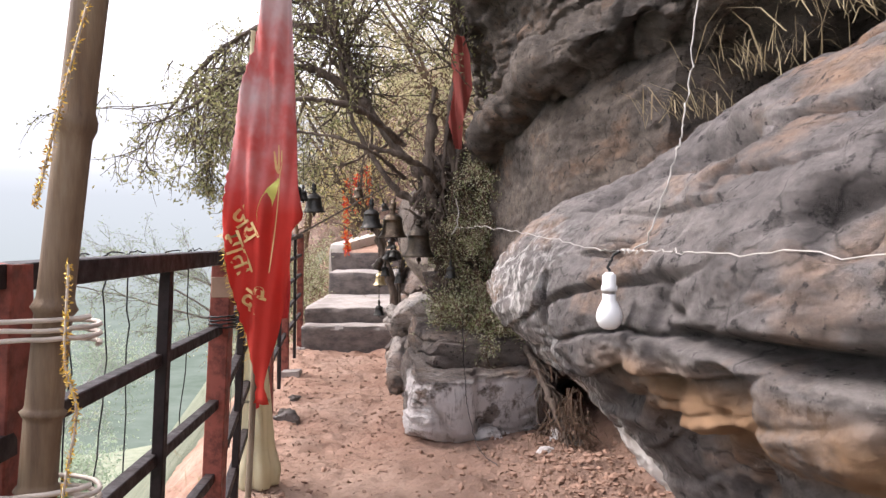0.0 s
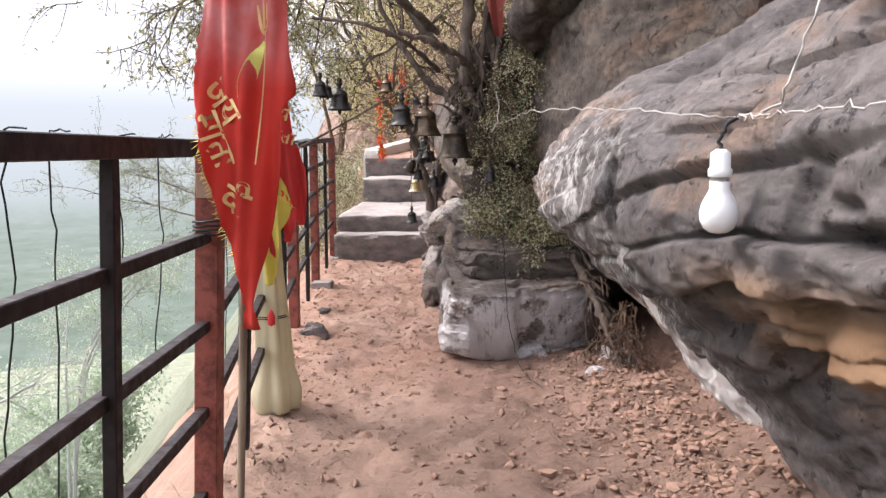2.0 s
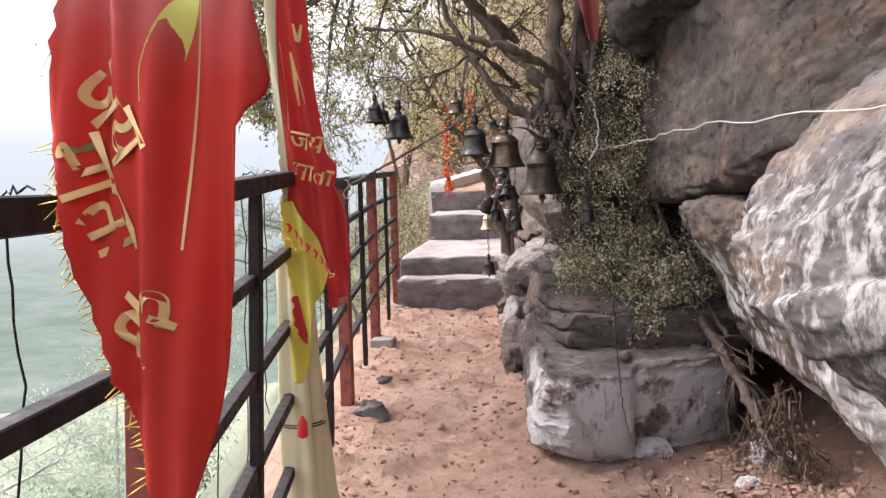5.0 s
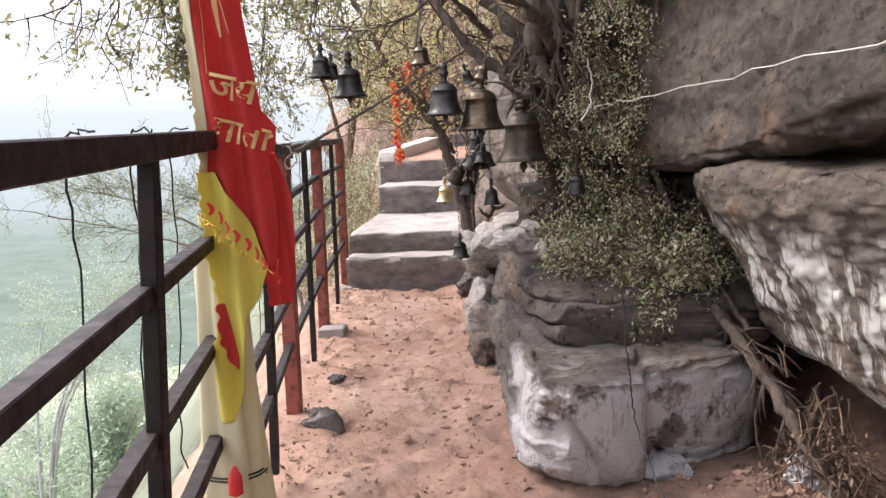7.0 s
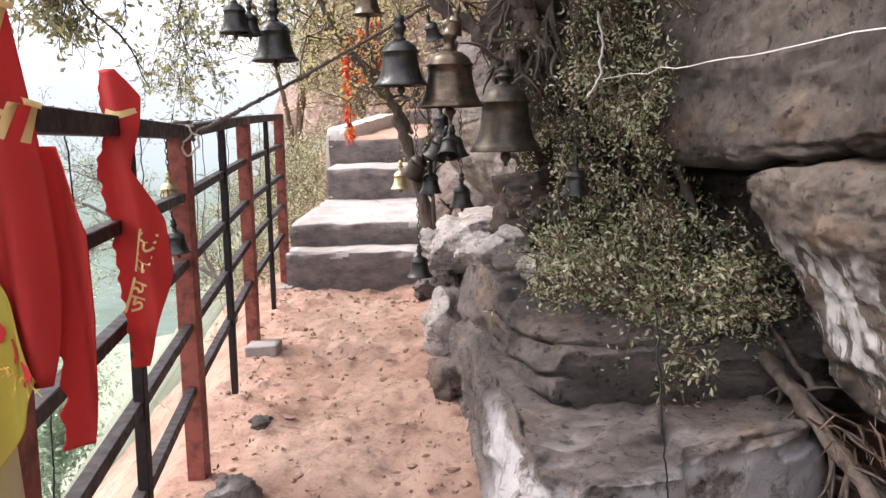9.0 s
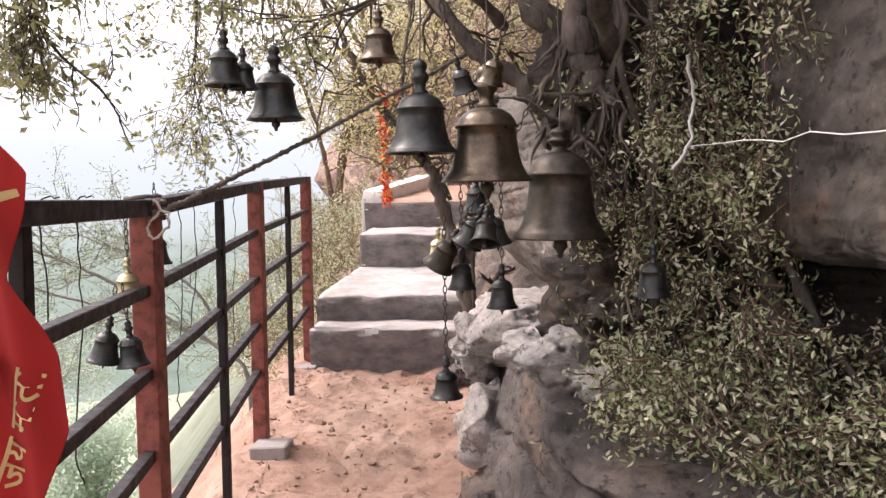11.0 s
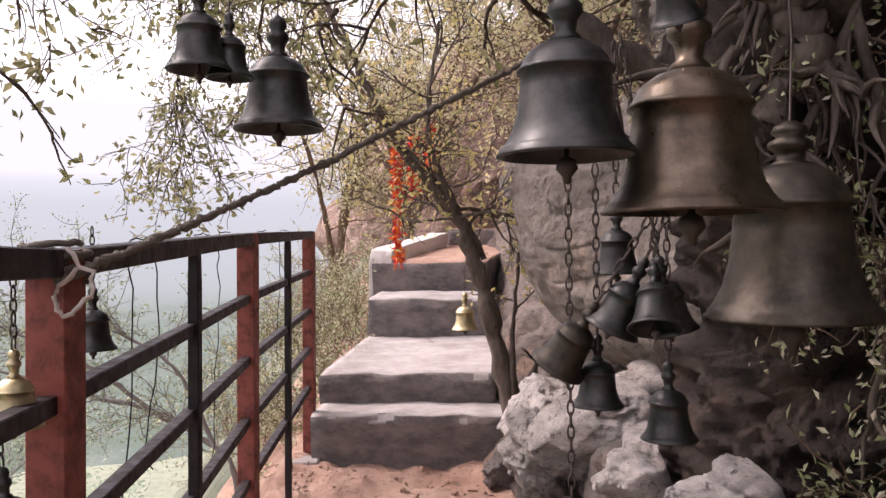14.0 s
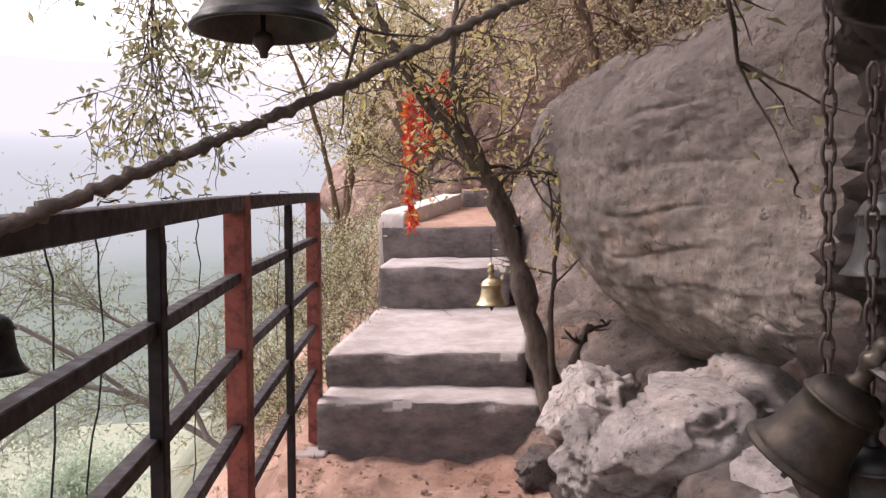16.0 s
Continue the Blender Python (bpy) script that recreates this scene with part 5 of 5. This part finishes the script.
# ---- trees ----
class Tree:
    def __init__(self, name, label, seed, category="tree"):
        self.g = thing(name, label, category)
        self.rng = np.random.default_rng(seed)
        self.wood, self.tips, self.limbs = Tubes(), [], []

    def limb(self, pts, r0, r1, twigs=10, spread=0.5, length=0.6, depth=2, n=30, start=0.25, down=0.0, leaf=True):
        c = curve(pts, n)
        c[1:] += self.rng.normal(size=(n - 1, 3)) * r0 * 0.15
        t = Tubes()
        t.add(c, np.linspace(r0, r1, n) * (1 + 0.18 * self.rng.normal(size=n)) if r0 > 0.012 else np.linspace(r0, r1, n), 9 if r0 > 0.03 else 6)
        self.limbs.append(t)
        for _ in range(twigs):
            i = self.rng.integers(int(n * start), n)
            self.twig(c[i], c[min(i + 1, n - 1)] - c[i - 1], min(r0, r1 * 1.2) * 0.7, length, depth, spread, down, leaf)

    def twig(self, p, d, r, length, depth, spread, down, leaf):
        rng = self.rng
        d = d / (np.linalg.norm(d) + 1e-9) + rng.normal(size=3) * spread
        d[2] -= down
        d /= np.linalg.norm(d)
        L = length * rng.uniform(0.5, 1.2)
        k = 6
        pts = [p]
        for _ in range(k):
            d = d + rng.normal(size=3) * 0.18 + np.array([0, 0, -down * 0.15])
            d /= np.linalg.norm(d)
            pts.append(pts[-1] + d * L / k)
        pts = np.array(pts)
        self.wood.add(pts, np.linspace(max(r, 0.0022), 0.0012, k + 1), 4)
        if depth > 0:
            for _ in range(4):
                self.twig(pts[rng.integers(1, k + 1)], d, r * 0.6, length * 0.6, depth - 1, spread * 1.1, down, leaf)
        if leaf:
            self.tips.append(pts)

    def done(self, bark, leafmat=None, per=10, size=0.04, spread=0.03, droop=0.3, aspect=0.42):
        for i, t in enumerate(self.limbs):
            t.ob("trunk" if i == 0 else "limb", bark, self.g)
        if self.wood.n:
            tagged(self.wood.ob("twigwork", bark, self.g), kind="stuff")
        if leafmat:
            rng = self.rng
            t = np.concatenate([q[rng.integers(1, len(q), per)] for q in self.tips])
            tagged(leaves(t + rng.normal(size=t.shape) * spread, size, rng, leafmat, "foliage", self.g, droop, aspect), kind="stuff")
        return self.g


main = Tree("old_tree", "gnarled grey tree leaning over the path with small leaves", 5)
main.limb([(0.3, 6.5, 0.7), (0.15, 6.4, 1.2), (0.04, 6.3, 1.65), (-0.13, 6.3, 1.93), (-0.6, 6.5, 2.55), (-1.0, 6.8, 3.5), (-1.2, 7.0, 4.6)], 0.055, 0.025, 26, 0.7, 0.8, 2, 50, 0.62)
main.limb([(0.05, 6.35, 1.5), (-0.2, 6.3, 1.75), (-0.42, 6.3, 1.93), (-0.75, 6.5, 2.5), (-0.9, 6.6, 3.4)], 0.038, 0.016, 18, 0.7, 0.7, 2, 44, 0.6)
main.limb([(0.2, 6.3, 1.2), (0.16, 6.1, 1.7), (0.05, 6.1, 2.3), (0.1, 6.1, 3.0), (-0.1, 6.2, 4.2)], 0.04, 0.016, 16, 0.7, 0.6, 2, 44, 0.6)
main.limb([(-0.6, 6.5, 2.55), (-1.0, 6.3, 2.8), (-1.5, 6.2, 2.8), (-2.0, 6.3, 2.5)], 0.04, 0.012, 20, 0.55, 0.6, 2, 40, 0.25, 0.3)
main.limb([(-0.3, 6.2, 2.2), (-0.6, 5.8, 2.4), (-1.0, 5.6, 2.45), (-1.4, 5.7, 2.35)], 0.03, 0.01, 8, 0.55, 0.4, 2, 36, 0.3, 0.1)
main.limb([(-0.3, 6.25, 1.95), (-0.5, 5.9, 2.1), (-0.75, 5.8, 2.2), (-1.15, 6.1, 2.3)], 0.02, 0.01, 0, 0.5, 0.3, 1, 30, 0.3, 0.0)
main.limb([(0.05, 6.2, 1.7), (-0.1, 5.8, 1.95), (-0.3, 5.55, 2.05), (-0.5, 5.5, 2.1)], 0.032, 0.016, 0, 0.5, 0.3, 1, 30, 0.3, 0.0)
main.limb([(-0.9, 6.7, 3.2), (-1.5, 6.8, 3.3), (-2.1, 7.0, 3.0), (-2.5, 7.1, 2.5)], 0.035, 0.01, 16, 0.55, 0.7, 2, 40, 0.3, 0.3)
main.limb([(-1.3, 6.4, 2.85), (-1.65, 6.45, 2.6), (-1.85, 6.45, 2.2), (-1.9, 6.45, 1.9)], 0.015, 0.004, 12, 0.6, 0.35, 2, 24, 0.3, 0.3)
main.limb([(-1.2, 6.9, 3.3), (-1.7, 7.6, 2.8), (-1.9, 8.0, 2.35), (-2.0, 8.2, 2.05)], 0.02, 0.004, 14, 0.6, 0.5, 2, 24, 0.4, 0.2)
main.limb([(-0.9, 6.8, 3.2), (-1.3, 7.4, 2.7), (-1.5, 7.8, 2.3)], 0.018, 0.004, 10, 0.6, 0.45, 2, 24, 0.4, 0.2)
main.done(M_BARK, M_LEAF, 5, 0.04, 0.03)
root = Tree('crevice_root', 'thick grey root creeping down the crevice', 15, 'root')
root.limb([(0.30, 6.05, 1.45), (0.38, 5.97, 1.2), (0.46, 5.85, 1.0), (0.527, 5.75, 0.86), (0.56, 5.5, 0.74), (0.60, 5.22, 0.62), (0.66, 4.98, 0.47), (0.70, 4.85, 0.36), (0.76, 4.68, 0.18)], 0.036, 0.016, 10, 0.6, 0.22, 1, 50, 0.4, 0.3, False)
root.limb([(0.55, 5.6, 0.78), (0.64, 5.3, 0.6), (0.72, 5.0, 0.42), (0.78, 4.8, 0.2)], 0.022, 0.01, 8, 0.6, 0.2, 1, 30, 0.3, 0.3, False)
root.limb([(0.40, 5.95, 1.35), (0.47, 5.8, 1.1), (0.56, 5.6, 0.9), (0.66, 5.35, 0.66)], 0.018, 0.01, 6, 0.6, 0.2, 1, 30, 0.3, 0.3, False)
root.done(M_BARK)
knot = Tree("knotted_root", "gnarled dark roots hanging down behind the bells", 51, "root")
knot.limb([(-0.08, 6.0, 2.4), (-0.11, 5.98, 1.9), (-0.07, 5.98, 1.76), (-0.13, 5.98, 1.65), (-0.19, 5.95, 1.58)], 0.045, 0.022, 12, 0.6, 0.22, 1, 40, 0.2, 0.3, False)
for k in range(4):
    x = -0.1 + 0.1 * k + knot.rng.normal() * 0.015
    z = 1.75 + 0.5 * knot.rng.random()
    knot.limb([(x + 0.05, 6.06, z + 0.4), (x, 6.0, z), (x + knot.rng.normal() * 0.06, 5.96, z - 0.3), (x + knot.rng.normal() * 0.08, 5.98, z - 0.65)], 0.02, 0.007, 7, 0.6, 0.25, 1, 30, 0.2, 0.4, False)
knot.done(M_BARK)

stairtree = Tree("stair_tree", "slender bare-trunked tree growing beside the stairs", 9)
stairtree.limb([(-0.34, 8.85, 0.22), (-0.51, 8.85, 0.75), (-0.6, 8.85, 1.15), (-0.69, 8.85, 1.45), (-0.79, 8.85, 1.68), (-1.08, 8.85, 2.04), (-1.25, 8.85, 2.35), (-1.5, 8.9, 2.9)], 0.06, 0.012, 12, 0.8, 0.6, 2, 44, 0.45)
stairtree.limb([(-0.62, 8.9, 1.4), (-0.8, 8.8, 1.75), (-0.9, 8.8, 2.1), (-0.85, 9.0, 2.7)], 0.026, 0.008, 9, 0.8, 0.6, 2, 30, 0.4)
stairtree.limb([(-0.46, 8.8, 0.5), (-0.48, 8.8, 0.9), (-0.46, 8.8, 1.2), (-0.42, 8.8, 1.6)], 0.018, 0.008, 4, 0.5, 0.3, 1, 24, 0.5)
stairtree.limb([(-0.36, 8.8, 0.25), (-0.4, 8.8, 0.6), (-0.36, 8.8, 0.85), (-0.3, 8.85, 0.95)], 0.03, 0.02, 2, 0.5, 0.2, 1, 24, 0.5, 0, False)
stairtree.done(M_BARK, M_YELLOW, 4, 0.04, 0.04)

def shrub(name, label, seed, roots, length, twigs, bark, leafmat, per, size, up=1.0, category="shrub", down=0.2, depth=2, spread=0.6):
    s = Tree(name, label, seed, category)
    for x, y, z in roots:
        for _ in range(twigs):
            s.twig(np.array([x, y, z]) + s.rng.normal(size=3) * (0.05, 0.05, 0.0), np.array([s.rng.normal() * 0.5, s.rng.normal() * 0.5 - 0.2, up]), 0.005, length, depth, spread, down, True)
    return s.done(bark, leafmat, per, size, 0.02)


rs = np.random.default_rng(3)
shrub("ledge_shrub", "dense trailing shrub with tiny grey-green leaves on the ledge", 4, [(rs.uniform(0.02, 0.6), rs.uniform(5.5, 6.1), rs.uniform(0.72, 0.95)) for _ in range(18)], 0.24, 5, M_TWIG, M_LEAF2, 7, 0.021, 0.5)
shrub("hanging_creeper", "tangled creeper with tiny leaves hanging below the tree", 6, [(rs.uniform(0.16, 0.42), rs.uniform(5.75, 6.3), rs.uniform(1.0, 2.1)) for _ in range(17)] + [(rs.uniform(0.0, 0.3), rs.uniform(5.9, 6.05), rs.uniform(1.2, 1.9)) for _ in range(4)], 0.25, 5, M_TWIG, M_LEAF2, 7, 0.019, 0.1, "creeper", 0.5)
shrub("dry_roots", "dry roots and grass hanging over the crevice", 7, [(rs.uniform(0.6, 0.85), rs.uniform(4.6, 5.2), rs.uniform(0.3, 0.6)) for _ in range(9)], 0.2, 4, M_TWIG, M_LITTER, 3, 0.022, -0.4, "roots", 0.6, 1)
shrub("dry_brush", "dry brown brush and roots trailing over the boulder top", 19, [(rs.uniform(-0.3, 0.7), rs.uniform(7.9, 9.0), rs.uniform(1.98, 2.2)) for _ in range(16)], 0.35, 5, M_TWIG, M_DRY, 5, 0.025, 0.35, "brush", 0.25)
for k, (x, y, h) in enumerate(((-1.95, 10.4, 0.5), (-1.9, 11.6, 0.8), (-2.2, 12.6, 1.0), (-1.95, 13.6, 1.2), (-2.6, 11.2, 0.4), (-2.7, 14.2, 1.0))):
    shrub("hillside_bush", "dry olive bush on the slope beside the stairs", 30 + k, [(x + rs.uniform(-0.3, 0.3), y + rs.uniform(-0.4, 0.4), h - 0.5) for _ in range(5)], 0.75, 6, M_TWIG, M_LEAF2, 7, 0.035, 1.4, "bush", 0.0)
for k, (x, y, z) in enumerate(((-1.6, 15.5, 1.6), (-3.0, 17.0, 1.2), (-0.6, 18.5, 3.4), (0.6, 15.5, 3.0), (-2.0, 20.0, 3.0), (0.3, 12.5, 2.3))):
    yt = Tree("hill_tree", "spreading tree with yellowing olive leaves on the hill", 60 + k)
    for j in range(4):
        dx, dy = yt.rng.normal(size=2) * 0.9
        yt.limb([(x, y, z - 0.6), (x + dx * 0.2, y + dy * 0.2, z + 0.8), (x + dx * 0.7, y + dy * 0.6, z + 2.0), (x + dx * 1.5, y + dy, z + 3.2)], 0.05, 0.015, 11, 0.8, 1.2, 2, 26, 0.3)
    yt.done(M_TWIG, M_HAZEHILL, 7, 0.07, 0.09)
for k, (x, y, z) in enumerate(((-6.2, 7.0, -2.6), (-5.8, 11.0, -2.4), (-8.5, 9.5, -3.6))):
    at = Tree("thorn_tree", "sparse thorn tree in mist below the railing", 80 + k)
    for j in range(4):
        dx, dy = at.rng.normal(size=2) * 0.9
        at.limb([(x, y, z - 2.0), (x + dx * 0.3, y + dy * 0.3, z + 0.5), (x + dx * 0.9, y + dy * 0.8, z + 1.5), (x + dx * 1.6, y + dy * 1.5, z + 2.1)], 0.025, 0.008, 7, 0.7, 0.7, 2, 26, 0.5)
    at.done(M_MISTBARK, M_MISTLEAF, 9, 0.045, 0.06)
near = Tree("slope_thorn_tree", "bare-branched thorn tree growing out of the slope below the railing", 77)
near.limb([(-1.98, 9.0, -0.3), (-2.0, 9.0, 0.2), (-2.11, 9.0, 0.373), (-2.474, 9.0, 0.578), (-2.843, 9.0, 0.665), (-3.5, 9.0, 0.85), (-4.2, 9.0, 1.0)], 0.022, 0.006, 16, 0.45, 0.55, 2, 40, 0.3)
near.limb([(-2.12, 9.0, 0.38), (-2.317, 9.0, 0.786), (-2.62, 9.0, 0.994), (-3.2, 9.1, 1.2)], 0.014, 0.005, 14, 0.45, 0.5, 2, 30, 0.3)
near.limb([(-2.47, 9.0, 0.58), (-2.8, 8.9, 0.85), (-3.3, 8.8, 1.1), (-3.9, 8.8, 1.25)], 0.014, 0.005, 14, 0.45, 0.55, 2, 30, 0.3)
near.done(plain("grey_green_bark", (0.2, 0.18, 0.16), 0.9), leaf_mat("pale_green_leaves", [(0.22, 0.28, 0.16), (0.3, 0.36, 0.22), (0.38, 0.42, 0.28)], 0.4), 11, 0.022, 0.035)
for k in range(16):
    y = rs.uniform(6, 34)
    x = -rs.uniform(10, 20) - 0.25 * y * 0.5
    z = float(ground_z(x, y))
    at = Tree("slope_tree", "leafy tree on the misty slope below", 100 + k)
    for j in range(5):
        d = at.rng.normal(size=2) * 1.4
        at.limb([(x, y, z - 0.5), (x + d[0] * 0.3, y + d[1] * 0.3, z + 2.5), (x + d[0] * 1.3, y + d[1] * 1.3, z + 5.5)], 0.12, 0.03, 12, 0.9, 1.8, 1, 14, 0.35)
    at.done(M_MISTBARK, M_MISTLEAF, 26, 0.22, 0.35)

# ---- garlands by the upper path ----
for k, (x, y, z0, z1) in enumerate(((-1.35, 11.3, 2.35, 1.35), (-1.3, 12.2, 2.5, 2.0), (-1.12, 12.0, 2.6, 2.1))):
    tinsel([(x, y, z0), (x - 0.01, y, (z0 + z1) / 2), (x, y, z1)], "marigold_garland", "orange and red garland hanging by the upper path", [M_ORANGE, M_SCARLET], 0.04, 260, 20 + k)


def grass(label, spots, n, length, seed, mat=M_DRY):
    "tufts of thin bent blades"
    rng = np.random.default_rng(seed)
    v, f = [], []
    for cx, cy, cz, r in spots:
        for _ in range(n):
            p = np.array([cx, cy, cz]) + rng.normal(size=3) * (r, r, 0.01)
            d = np.array([rng.normal() * 0.5 - 0.25, rng.normal() * 0.5, 1.0])
            L = length * rng.uniform(0.5, 1.2)
            side = np.array([rng.normal(), rng.normal(), 0]) * 0.0012
            a, b, c = p, p + d * L * 0.5, p + d * L * 0.8 + np.array([d[0], d[1], -0.25]) * L * 0.5
            k = len(v)
            v += [a - side, a + side, b + side, b - side, c]
            f += [(k, k + 1, k + 2, k + 3), (k + 3, k + 2, k + 4)]
    tagged(mesh_ob("dry_grass", v, f, mat, flat=True), label, "grass", kind="stuff")


grass("dry straw-coloured grass on the rock ledge", [(1.05, 2.6, 2.0, 0.12), (1.2, 2.3, 2.1, 0.12), (1.3, 1.9, 2.2, 0.15), (0.9, 3.0, 1.9, 0.1)], 70, 0.16, 3)
grass("dry weeds along the foot of the railing", [(float(rail_x(q)) - 0.25, q, 0.0, 0.12) for q in (3.2, 4.6, 5.4, 6.6, 7.2, 8.2, 8.8)], 25, 0.18, 5)
grass("dry roots and straw hanging from the crevice", [(0.72, 4.75, 0.45, 0.08), (0.62, 5.0, 0.6, 0.06), (0.8, 4.5, 0.3, 0.1)], 25, 0.12, 6, M_LITTER)

# ---- tape and pouch on a railing post ----
band = part("tape_band", beam((RAIL_X[1], RAIL_Y[1], 1.235), (RAIL_X[1], RAIL_Y[1], 1.305), 0.071, 0.071, 0.003), plain("brown_tape", (0.3, 0.19, 0.13), 0.4, spec=0.4), None)
tagged(band, "brown packing tape wound round a railing post", "tape")
pouch = thing("hanging_pouch", "small dark red cloth pouch hanging from the rail", "pouch", at=(RAIL_X[1] + 0.012, RAIL_Y[1] + 0.075, 1.2))
part("bag", lathe([(0.004, 0.0), (0.017, 0.004), (0.02, 0.03), (0.016, 0.07), (0.012, 0.09), (0.004, 0.1)], 12), cloth_mat("maroon_cloth", (0.12, 0.03, 0.03), (0.24, 0.06, 0.05)), pouch, flat=False)
t = Tubes()
t.add([(0, 0, 0.095), (-0.004, 0, 0.12), (-0.01, -0.005, 0.15)], 0.0015, 5)
t.ob("string", M_BLACK, pouch)
